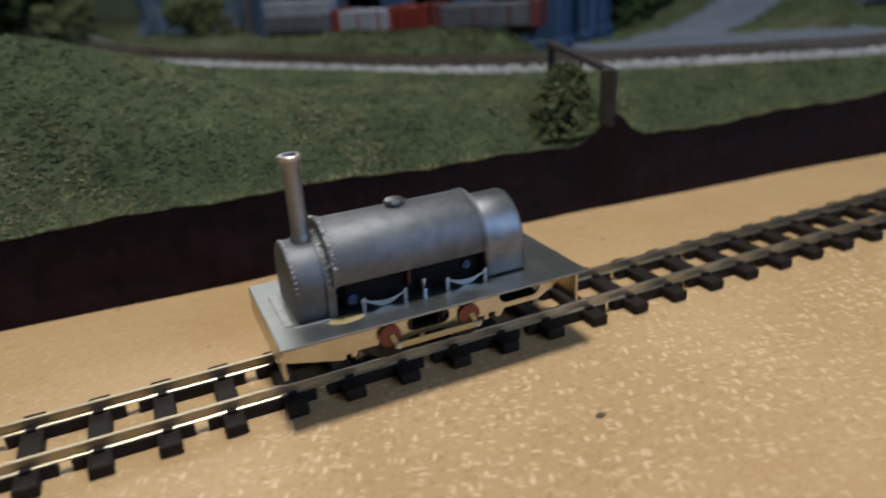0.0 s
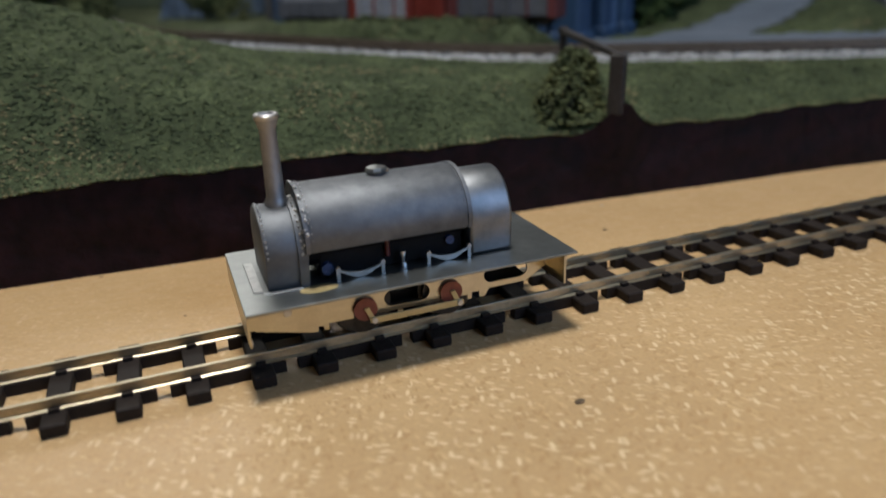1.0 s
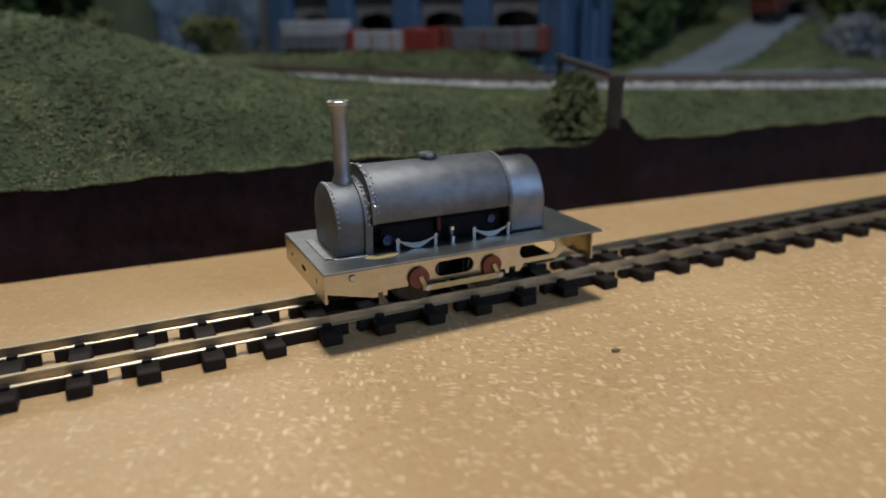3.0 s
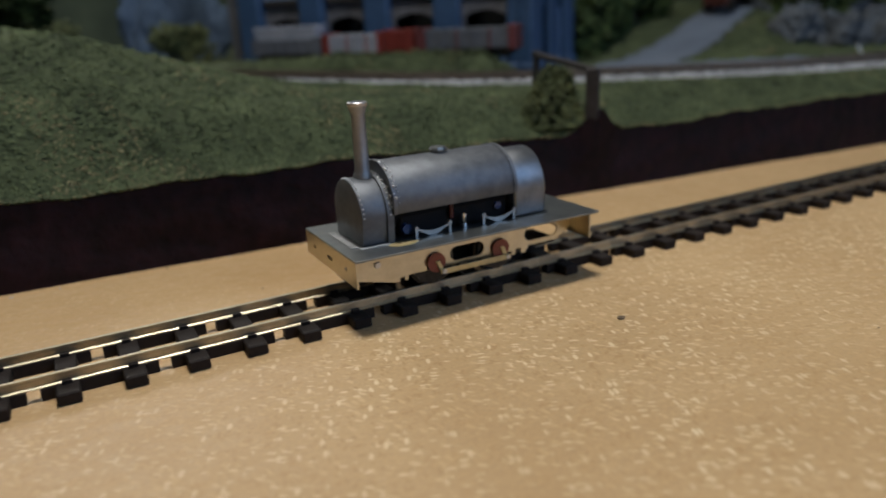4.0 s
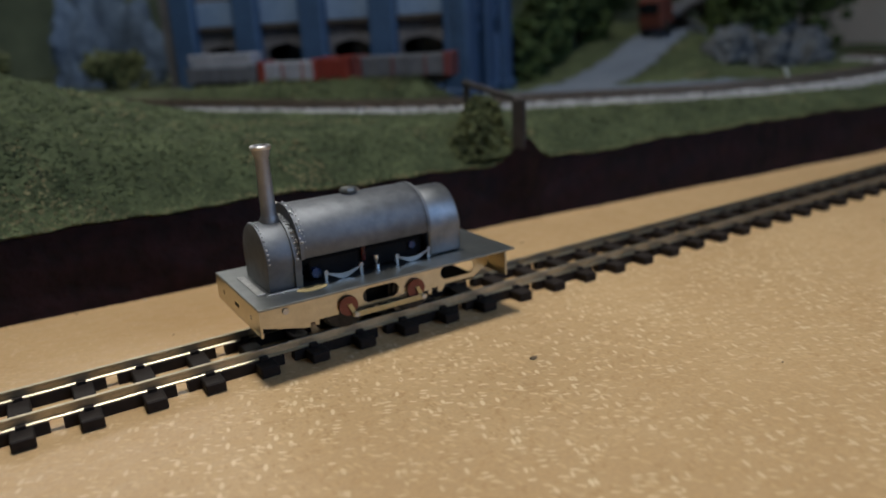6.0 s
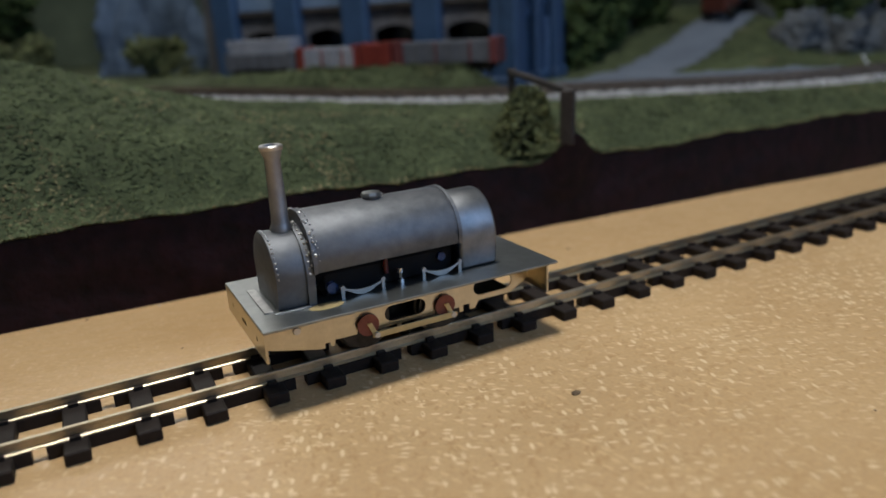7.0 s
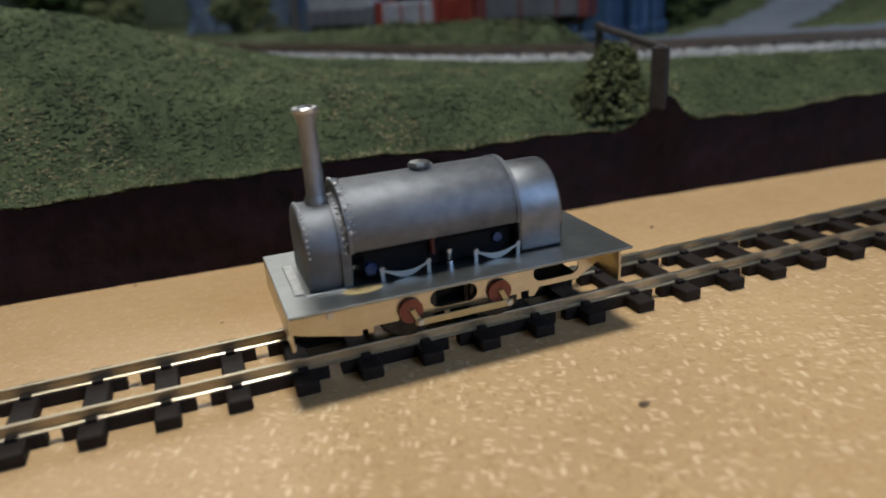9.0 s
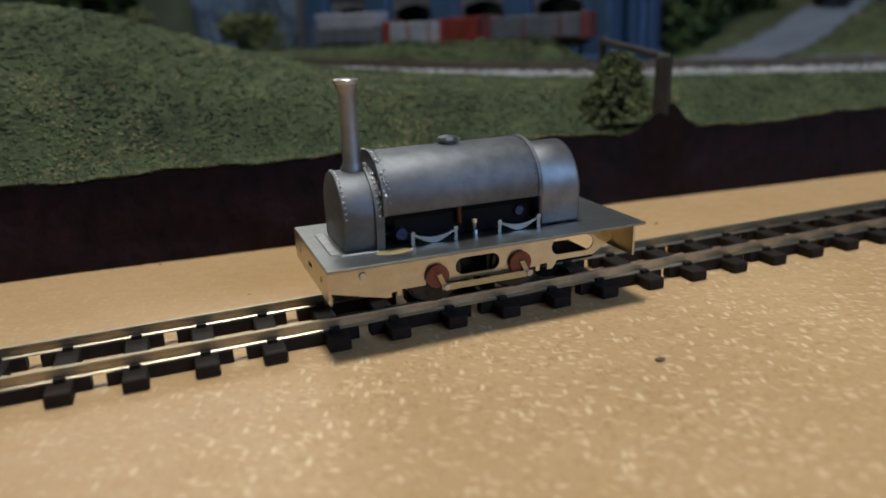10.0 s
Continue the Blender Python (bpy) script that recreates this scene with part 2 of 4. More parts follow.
def part(name, bm, mat, parent, label="", smooth=None):
    ob = new(name, mesh_of(name, bm, mat, smooth, root_place(parent)))
    ob.parent = parent
    if label:
        tagged(ob, label)
    return ob


def solo(name, bm, mat, label, category, base=(0, 0, 0), smooth=None, group="", kind=""):
    ob = new(name, mesh_of(name, bm, mat, smooth, base))
    ob.location = Vector(base) * MM
    return tagged(ob, label, category, group, kind)


def box(x0, x1, y0, y1, z0, z1, bevel=0.0, segs=2, bm=None):
    out = bmesh.new() if bm is None else bm
    r = bmesh.ops.create_cube(out, size=1.0)
    for v in r["verts"]:
        v.co = Vector((x0 + (v.co.x + 0.5) * (x1 - x0), y0 + (v.co.y + 0.5) * (y1 - y0), z0 + (v.co.z + 0.5) * (z1 - z0)))
    if bevel:
        edges = list({e for v in r["verts"] for e in v.link_edges})
        bmesh.ops.bevel(out, geom=edges, offset=bevel, segments=segs, affect="EDGES", profile=0.5)
    return out


def lathe(profile, centre, axis="z", steps=32, bm=None):
    """A turned solid: profile of (radius, along) round an axis through centre."""
    out = bmesh.new() if bm is None else bm
    rings = []
    for r, h in profile:
        ring = []
        for i in range(steps):
            a = 2 * math.pi * i / steps
            c, s = r * math.cos(a), r * math.sin(a)
            p = {"z": (c, s, h), "y": (c, h, s), "x": (h, c, s)}[axis]
            ring.append(out.verts.new(Vector(centre) + Vector(p)))
        rings.append(ring)
    for a, b in zip(rings, rings[1:]):
        for i in range(steps):
            out.faces.new((a[i], a[(i + 1) % steps], b[(i + 1) % steps], b[i]))
    out.faces.new(rings[0])
    out.faces.new(rings[-1])
    return out


def prism(outline, axis, low, high, holes=(), bevel=0.0, segs=2):
    """A plate: an outline of pairs pushed out along an axis ("x": pairs are y, z; "y": pairs are x, z; "z": pairs are x, y), with holes."""
    bm = bmesh.new()

    def at(p, d):
        return {"x": (d, p[0], p[1]), "y": (p[0], d, p[1]), "z": (p[0], p[1], d)}[axis]

    loops = [list(outline), *[list(h) for h in holes]]
    edges = []
    for loop in loops:
        vs = [bm.verts.new(at(p, low)) for p in loop]
        for i in range(len(vs)):
            edges.append(bm.edges.new((vs[i], vs[(i + 1) % len(vs)])))
    bmesh.ops.triangle_fill(bm, use_beauty=True, use_dissolve=True, edges=edges)
    push = Vector(at((0, 0), high - low))
    ret = bmesh.ops.extrude_face_region(bm, geom=list(bm.faces))
    bmesh.ops.translate(bm, vec=push, verts=[g for g in ret["geom"] if isinstance(g, bmesh.types.BMVert)])
    if bevel:
        bmesh.ops.recalc_face_normals(bm, faces=bm.faces)
        es = [e for e in bm.edges if len(e.link_faces) == 2 and e.calc_face_angle(0) > radians(60)]
        bmesh.ops.bevel(bm, geom=es, offset=bevel, segments=segs, affect="EDGES", profile=0.5)
    return bm


def slot(x0, x1, z0, z1, steps=8):
    """A slot with round ends."""
    r, zc = (z1 - z0) / 2, (z0 + z1) / 2
    pts = [(x1 - r + r * math.sin(math.pi * i / steps), zc - r * math.cos(math.pi * i / steps)) for i in range(steps + 1)]
    pts += [(x0 + r - r * math.sin(math.pi * i / steps), zc + r * math.cos(math.pi * i / steps)) for i in range(steps + 1)]
    return pts


def round_hole(x, z, r, steps=14):
    return [(x + r * math.cos(2 * math.pi * i / steps), z + r * math.sin(2 * math.pi * i / steps)) for i in range(steps)]


def arch(half, foot_half, z0, zc, top, steps=22, power=1.0):
    """The outline of a barrel casing: straight sides and a round top; pairs y, z."""
    pts = [(-foot_half, z0)]
    for i in range(steps + 1):
        a = math.pi - math.pi * i / steps
        pts.append((half * math.cos(a), zc + (top - zc) * math.sin(a)))
    pts.append((foot_half, z0))
    return pts


def clumps(places, sizes, bm_sides, rng, flat=0.8):
    """Many small uneven lumps as vertex and face lists."""
    base = [Vector(p).normalized() for p in ((1, 0, 0), (-1, 0, 0), (0, 1, 0), (0, -1, 0), (0, 0, 1), (0, 0, -1))]
    tris = ((0, 2, 4), (2, 1, 4), (1, 3, 4), (3, 0, 4), (2, 0, 5), (1, 2, 5), (3, 1, 5), (0, 3, 5))
    verts, faces = [], []
    for (x, y, z), s in zip(places, sizes):
        o = len(verts)
        q = Euler((rng.uniform(0, 6.3), rng.uniform(0, 6.3), rng.uniform(0, 6.3))).to_matrix()
        for b in base:
            p = q @ (b * s * rng.uniform(0.55, 1.3))
            verts.append(((x + p.x) * MM, (y + p.y) * MM, (z + p.z * flat) * MM))
        faces.extend((o + a, o + b, o + c) for a, b, c in tris)
    return verts, faces


def raw_mesh(name, verts, faces, mat, smooth=False):
    me = bpy.data.meshes.new(name)
    me.from_pydata(verts, [], faces)
    me.update()
    me.materials.append(mat)
    if smooth:
        me.shade_smooth()
    return me

# ---------------------------------------------------------------- lie of the land (millimetres)


def smooth_step(a, b, x):
    t = min(1.0, max(0.0, (x - a) / (b - a)))
    return t * t * (3 - 2 * t)


def bank_foot(x):
    return 76.5 - 0.067 * x + 2.2 * math.sin(x * 0.011) + 0.5 * math.sin(x * 0.06)


def bank_top(x):
    z = 28.2 + 0.8 * math.sin(x * 0.021 + 0.6) + 0.6 * math.sin(x * 0.09) + 0.35 * math.sin(x * 0.31)
    z += 2.0 * smooth_step(70, -30, x) + 2.0 * smooth_step(-70, -150, x) + 1.6 * smooth_step(150, 260, x)
    return z + 12.0 * math.exp(-(((x - 138) / 9.0) ** 2))


def spline(points, step=4.0):
    """A smooth line through a few points."""
    pts = [Vector(p) for p in points]
    pts = [2 * pts[0] - pts[1], *pts, 2 * pts[-1] - pts[-2]]
    out = []
    for a, b, c, d in zip(pts, pts[1:], pts[2:], pts[3:]):
        n = max(2, int((c - b).length / step))
        for i in range(n):
            t = i / n
            out.append(0.5 * (2 * b + (c - a) * t + (2 * a - 5 * b + 4 * c - d) * t * t + (3 * b - a - 3 * c + d) * t ** 3))
    return out


# the mill stands at a corner, with a front and an end wall
CORNER = Vector((229, 254))
ALONG = Vector((-0.66, 0.751))
OUT = Vector((-0.751, -0.66))
END_ALONG = Vector((0.84, 0.543))
END_OUT = Vector((0.543, -0.84))
MILL_LONG, MILL_END = 262, 96
PLATEAU = 42.0  # height of the far track's ground
TRACK_LINE = spline([(-112, 1000), (-90, 800), (-55, 580), (-18, 437), (38, 332), (82, 272), (130, 226), (182, 190), (238, 162), (292, 138), (352, 115), (412, 102), (452, 99), (501, 100), (575, 112), (655, 150), (692, 190), (700, 225)])
TRACK_PTS = np.array([tuple(p) for p in TRACK_LINE])
ROAD_LINE = spline([(262, 215), (300, 235), (345, 260), (400, 282), (450, 298), (505, 318), (560, 336), (640, 360)])
ROAD_PTS = np.array([tuple(p) for p in ROAD_LINE])


def track_z(x):
    """Height of the ground under the far track."""
    return PLATEAU + 1.2 * math.sin(x * 0.013) + 6.0 * smooth_step(170, 10, x)


def away(points, x, y):
    return float(np.sqrt(((points - (x, y)) ** 2).sum(1).min()))


def behind_track(x, y):
    """One where the land lies beyond the far track."""
    i = int(((TRACK_PTS - (x, y)) ** 2).sum(1).argmin())
    k = min(max(i, 1), len(TRACK_PTS) - 2)
    d = TRACK_PTS[k + 1] - TRACK_PTS[k - 1]
    return d[0] * (y - TRACK_PTS[k][1]) - d[1] * (x - TRACK_PTS[k][0]) > 0


def land(x, y):
    """Height of the grassed land."""
    edge = bank_top(x)
    d = max(0.0, y - bank_foot(x) - 3)
    rise = track_z(x)
    z = edge + (rise - edge) * smooth_step(-6, 34, d)
    inland = smooth_step(0, 50, d)
    z += inland * 41.0 * math.exp(-(((x + 112) / 104.0) ** 2 + ((y - 188) / 64.0) ** 2))
    z += inland * 10.0 * math.exp(-(((x + 190) / 70.0) ** 2 + ((y - 120) / 40.0) ** 2))
    t = away(TRACK_PTS, x, y)
    if t > 24 and behind_track(x, y):
        hill = smooth_step(430, 520, x)
        z += 50.0 * smooth_step(0, 260, (x - 385) * 0.8 + (y - 232) * 0.6) * smooth_step(24 + 90 * hill, 90 + 90 * hill, t)
        yard = smooth_step(215, 175, x)
        z += (PLATEAU + 15.0 - z) * smooth_step(25, 40, t) * yard
        before = (Vector((x, y)) - CORNER).dot(OUT)
        z += 6.0 * math.exp(-(((before - 51) / 5.0) ** 2)) * smooth_step(24, 34, t) * yard
    n = noise.noise(Vector((x * 0.05, y * 0.05, 0.3))) * 1.7 + noise.noise(Vector((x * 0.17, y * 0.17, 4.1))) * 0.9
    return z + n * smooth_step(0, 20, d) * (0.2 + 0.8 * smooth_step(24, 40, t))


# ---------------------------------------------------------------- room


def room():
    for name, b in (
        ("floor", (-1600, 1900, -1300, 1500, -800, -760)),
        ("ceiling", (-1600, 1900, -1300, 1500, 1600, 1640)),
    ):
        solo(name, box(*b), CARPET if name == "floor" else PLASTER, "dark carpeted floor" if name == "floor" else "plain pale plaster ceiling", name, kind="structure")
    solo("wall_east", box(1900, 1960, -1300, 1500, -800, 1640), PLASTER, "plain plastered room wall", "wall", kind="structure")
    solo("wall_west", box(-1660, -1600, -1300, 1500, -800, 1640), PLASTER, "plain plastered room wall", "wall", kind="structure")
    solo("wall_north", box(-1660, 1960, 1500, 1560, -800, 1640), PLASTER, "plain plastered room wall", "wall", kind="structure")
    bm = box(-1660, 200, -1360, -1300, -800, 1640)
    box(1300, 1960, -1360, -1300, -800, 1640, bm=bm)
    box(200, 1300, -1360, -1300, -800, 380, bm=bm)
    box(200, 1300, -1360, -1300, 1320, 1640, bm=bm)
    solo("wall_south", bm, PLASTER, "plastered room wall with a window opening", "wall", kind="structure")
    win = thing("window_1", (750, -1330, 380), "white framed window letting in cool daylight", "window", kind="structure")
    for n, b in (("window_frame", (200, 240, -1345, -1315, 380, 1320)), ("window_frame", (1260, 1300, -1345, -1315, 380, 1320)),
                 ("window_frame", (240, 1260, -1345, -1315, 380, 420)), ("window_frame", (240, 1260, -1345, -1315, 1280, 1320)),
                 ("mullion", (735, 765, -1345, -1315, 420, 1280))):
        part(n, box(*b), WHITE_PAINT, win)
    cx, cy, cz = (v * 1000 for v in PENDANT)
    lamp = thing("pendant_lamp", (cx, cy, 1600), "white metal pendant lamp hanging over the board", "lamp")
    part("rose", lathe([(45, 1585), (45, 1600)], (cx, cy, 0)), WHITE_PAINT, lamp)
    part("cable", lathe([(3, cz + 90), (3, 1590)], (cx, cy, 0), steps=10), WHITE_PAINT, lamp)
    part("shade", lathe([(102, cz + 8), (120, cz + 8), (125, cz + 12), (60, cz + 95), (10, cz + 100), (10, cz + 92), (54, cz + 88)], (cx, cy, 0)), WHITE_PAINT, lamp, smooth=40)
    sx, sy, sz = (v * 1000 for v in STRIP_LAMP)
    strip = thing("strip_light", (sx, sy + 60, sz + 60), "long strip light over the back of the layout", "lamp")
    part("housing", box(sx - 470, sx + 470, sy + 40, sy + 110, sz + 215, sz + 250, bevel=6), WHITE_PAINT, strip)
    for x in (sx - 400, sx + 400):
        part("bracket", box(x - 8, x + 8, sy + 60, 1500, sz + 225, sz + 240), WHITE_PAINT, strip)


room()

# ---------------------------------------------------------------- board and bank


def board():
    solo("baseboard", box(-900, 1500, -600, 900, -18, 0), CHIPBOARD, "tan chipboard baseboard with pale flakes and a slight varnish sheen", "board", kind="structure")


def bank():
    """The painted foam edge of the scenery: a dark brown face with an uneven rim."""
    bm = bmesh.new()
    xs = [-420 + 3.0 * i for i in range(500)]
    rows = []
    for k in range(9):
        row = []
        for x in xs:
            t = k / 8
            lump = noise.noise(Vector((x * 0.045, t * 2.0, 1.0))) * 1.3 + noise.noise(Vector((x * 0.16, t * 5.0, 7.0))) * 0.5
            y = bank_foot(x) + 3.2 * t - 5.0 * t * math.exp(-(((x - 137) / 9.0) ** 2)) + lump * math.sin(math.pi * min(1, t + 0.15))
            row.append(bm.verts.new((x, y, 0.02 + (bank_top(x) - 0.02) * t)))
        rows.append(row)
    lip = [bm.verts.new((x, bank_foot(x) + 7.0, bank_top(x) - 0.2)) for x in xs]
    rows.append(lip)
    for a, b in zip(rows, rows[1:]):
        for i in range(len(xs) - 1):
            bm.faces.new((a[i], a[i + 1], b[i + 1], b[i]))
    solo("embankment_face", bm, PAINTED_BANK, "dark brown painted edge of the scenery with an uneven rim", "embankment", smooth=60, kind="structure")


def grass_land():
    bm = bmesh.new()
    nx, ny = 230, 130
    grid = []
    for i in range(nx):
        x = -420 + 1500 * (i / (nx - 1)) ** 1.15
        y0 = bank_foot(x) + 3.6
        col = []
        for j in range(ny):
            y = y0 + (1000 - y0) * (j / (ny - 1)) ** 1.7
            col.append(bm.verts.new((x, y, land(x, y) - (0.35 if j == 0 else 0))))
        grid.append(col)
    for i in range(nx - 1):
        for j in range(ny - 1):
            bm.faces.new((grid[i][j], grid[i + 1][j], grid[i + 1][j + 1], grid[i][j + 1]))
    solo("ground", bm, EARTH, "grassy model landscape with a rounded mound", "ground", smooth=180, kind="structure")


def on_road(x, y):
    """The grey yard beside the mill and the road that climbs away from it."""
    if away(TRACK_PTS, x, y) < 25 or not behind_track(x, y):
        return False
    if away(ROAD_PTS, x, y) < 26 - 0.02 * max(0, x - 400):
        return True
    return 236 < x < 440 and y < 262 - 0.75 * max(0, x - 330) and y > 90


def on_track(x, y):
    return away(TRACK_PTS, x, y) < 23


def grass():
    """Ground foam and flock: many small uneven tufts strewn over the land."""
    rng = np.random.RandomState(5)
    octa = np.array([(1, 0, 0), (-1, 0, 0), (0, 1, 0), (0, -1, 0), (0, 0, 1), (0, 0, -1)], float)
    tris = np.array([(0, 2, 4), (2, 1, 4), (1, 3, 4), (3, 0, 4), (2, 0, 5), (1, 2, 5), (3, 1, 5), (0, 3, 5)])
    for name, mat, count, dry in (("grass", GRASS, 62000, False), ("dry_grass", DRY_GRASS, 13000, True)):
        spots = []
        tries = 0
        while len(spots) < count and tries < 4 * count:
            tries += 1
            x = rng.uniform(-300, 640)
            y = bank_foot(x) + 2.2 + rng.uniform(0, 1) ** 1.7 * 250
            if on_track(x, y) or on_road(x, y):
                continue
            if dry:
                patch = noise.noise(Vector((x * 0.02, y * 0.03, 9.0))) + 0.5 * noise.noise(Vector((x * 0.07, y * 0.07, 2.0)))
                rim = y - bank_foot(x) < 5.0
                mound = math.exp(-(((x + 108) / 95.0) ** 2 + ((y - 172) / 80.0) ** 2))
                bare = math.exp(-(((x - 98) / 16.0) ** 2 + ((y - 92) / 20.0) ** 2))
                if not rim and patch + 0.35 * mound + 0.5 * bare < 0.40:
                    continue
            spots.append((x, y, land(x, y)))
        p = np.array(spots)
        n = len(p)
        size = rng.uniform(0.35, 1.05, n) * (1 + 0.004 * (p[:, 1] - 80)) * (0.8 if dry else 1.0)
        spin = rng.uniform(0, 6.283, n)
        v = octa[None] * rng.uniform(0.5, 1.4, (n, 6, 1)) * size[:, None, None] * np.array([1.4, 0.9, 0.8])
        c, q = np.cos(spin)[:, None], np.sin(spin)[:, None]
        w = np.stack([v[..., 0] * c - v[..., 1] * q, v[..., 0] * q + v[..., 1] * c, v[..., 2] + 0.15 * v[..., 0]], -1)
        w = (w + p[:, None, :]) * MM
        f = (tris[None] + 6 * np.arange(n)[:, None, None]).reshape(-1, 3)
        ob = new(name, raw_mesh(name, w.reshape(-1, 3).tolist(), f.tolist(), mat))
        tagged(ob, "short olive green static grass over the land" if not dry else "straw coloured dry static grass along the rim and mound", "grass", kind="stuff")


board()
bank()
grass_land()
grass()


def road():
    bm = bmesh.new()
    step = 6.0
    cells = {}

    def corner(i, j):
        key = (i, j)
        if key not in cells:
            x, y = 240 + i * step, 90 + j * step
            cells[key] = bm.verts.new((x, y, land(x, y) + 1.3))
        return cells[key]

    for i in range(130):
        for j in range(100):
            if on_road(240 + (i + 0.5) * step, 90 + (j + 0.5) * step):
                bm.faces.new((corner(i, j), corner(i + 1, j), corner(i + 1, j + 1), corner(i, j + 1)))
    solo("road", bm, ASPHALT, "pale grey yard and road climbing away past the mill", "road", smooth=180, kind="structure")


road()

# ---------------------------------------------------------------- near track
PITCH = 15.1
RAIL_Y = 8.65


def sleeper_mesh():
    bm = box(-2.7, 2.7, -15.9, 15.9, 0.05, 3.2, bevel=0.35, segs=1)
    for y in (-RAIL_Y, RAIL_Y):
        for s in (-1, 1):
            box(-1.15, 1.15, y + s * 1.45 - 0.7, y + s * 1.45 + 0.7, 3.0, 4.1, bm=bm)
    return mesh_of("sleeper", bm, SLEEPER)


def rail_profile(y):
    half = [(1.05, 3.20), (1.05, 3.46), (0.72, 3.62), (0.34, 3.86), (0.32, 5.1), (0.55, 5.4), (0.55, 6.0), (0.46, 6.1)]
    return [(y - a, b) for a, b in half] + [(y + a, b) for a, b in reversed(half)]


def near_track():
    tr = thing("model_track", (0, 0, 0), "narrow gauge flexible track with brown plastic sleepers on bare board", "track", kind="structure")
    for y in (-RAIL_Y, RAIL_Y):
        part("rail", prism(rail_profile(y), "x", -330, 960), RAIL, tr, "polished nickel silver rail", smooth=25)
    web = []
    first = -21
    for s, y in enumerate((-RAIL_Y, RAIL_Y)):
        bm = bmesh.new()
        for k in range(first, 63):
            x0, x1 = 2.7 + PITCH * k + 2.6, 2.7 + PITCH * (k + 1) - 2.6
            if (k + s) % 2:
                box(x0, x1, y - 1.5, y + 1.5, 0.05, 3.1, bm=bm)
            else:
                box(x0, x0 + 3.4, y - 1.5, y + 1.5, 0.05, 3.1, bm=bm)
                box(x1 - 3.4, x1, y - 1.5, y + 1.5, 0.05, 3.1, bm=bm)
        tagged(part("sleeper_web", bm, SLEEPER, tr), kind="stuff")
    me = sleeper_mesh()
    for k in range(first, 64):
        ob = new("sleeper", me)
        ob.parent = tr
        ob.location = ((2.7 + PITCH * k) * MM, 0, 0)
    tr.location.x = LOCO_X * MM


near_track()

# ---------------------------------------------------------------- locomotive
DECK = 22.1


def locomotive():
    base = (42.5, 0, 6.1)
    loco = thing("model_locomotive", base, "unpainted metal saddle tank steam locomotive model standing on the track", "locomotive")
    # footplate with a hole beside the smokebox
    hole = [(18.2 + 4.6 * math.cos(2 * math.pi * i / 20), -13.4 + 2.3 * math.sin(2 * math.pi * i / 20)) for i in range(20)]
    outline = [(0, -20.6), (85, -20.6), (85, 20.6), (0, 20.6)]
    part("footplate", prism(outline, "z", DECK - 0.7, DECK, bevel=0.12, segs=1), STEEL, loco, "flat dull steel footplate")
    part("footplate_inlay", prism(hole, "z", DECK - 0.1, DECK + 0.12), DULL_BRASS, loco, "bare brass patch in the footplate")
    part("brass_strip", prism([(3.4, -9.6), (5.6, -9.9), (5.6, 9.6), (3.4, 9.6)], "z", DECK, DECK + 0.35, bevel=0.1, segs=1), ZINC_BRIGHT, loco, "pale solder-stained strip in front of the smokebox")
    part("brass_strip", prism([(5.6, -11.6), (14.8, -11.9), (14.8, -10.9), (5.6, -10.6)], "z", DECK, DECK + 0.3, bevel=0.1, segs=1), SOLDER, loco, "solder fillet along the smokebox foot")
    # buffer beams
    beam_holes = [slot(-2.2, 2.2, 17.0, 18.3), round_hole(-13.0, 17.9, 0.8), round_hole(13.0, 17.9, 0.8)]
    part("buffer_beam", prism([(-20.6, 14.1), (20.6, 14.1), (20.6, DECK - 0.7), (-20.6, DECK - 0.7)], "x", 0.0, 0.6, holes=beam_holes), BRASS, loco, "etched brass front buffer beam")
    part("buffer_beam", prism([(-20.6, 13.6), (20.6, 13.6), (20.6, DECK - 0.7), (-20.6, DECK - 0.7)], "x", 81.0, 81.6, holes=[slot(-2.2, 2.2, 17.0, 18.3)]), BRASS, loco, "etched brass rear buffer beam")
    for y in (-19.6, 19.6):
        bm = bmesh.new()
        bmesh.ops.create_icosphere(bm, subdivisions=2, radius=0.75)
        for v in bm.verts:
            v.co = Vector((0.5 + v.co.x * 0.7, y + v.co.y * 0.8, 14.6 + v.co.z * 1.4))
        part("solder_bead", bm, SOLDER, loco, "bright solder blob on the beam corner", smooth=180)
    # side frames
    frame_line = [(0.6, DECK - 0.7), (0.6, 13.6), (4.5, 12.4), (16.2, 9.6), (17.4, 9.6), (17.4, 10.9), (18.9, 10.9), (18.9, 9.7), (20.1, 9.7), (20.1, 11.2),
                  (26.4, 11.2), (27.0, 14.5), (31.8, 14.5), (32.4, 11.2), (38.2, 11.2), (38.2, 9.8), (39.4, 9.8), (39.4, 11.2),
                  (49.6, 11.2), (50.2, 14.5), (55.0, 14.5), (55.6, 11.2), (57.6, 11.2), (57.6, 9.8), (58.8, 9.8), (58.8, 11.6), (61.0, 11.6), (61.0, 9.8), (62.6, 9.8), (64.0, 11.9),
                  (75.0, 11.9), (81.0, 15.4), (81.0, DECK - 0.7)]
    holes = [round_hole(10.4, 16.3, 0.75), slot(34.6, 47.0, 12.4, 16.9), slot(62.4, 75.4, 13.4, 18.0)]
    for y in (-10.9, 10.4):
        part("side_frame", prism(frame_line, "y", y, y + 0.5, holes=holes), BRASS, loco, "etched brass side frame with slots")
    for x in (14, 58):
        part("frame_spacer", box(x, x + 0.6, -10.3, 10.3, 13.0, DECK - 0.8), BRASS, loco)
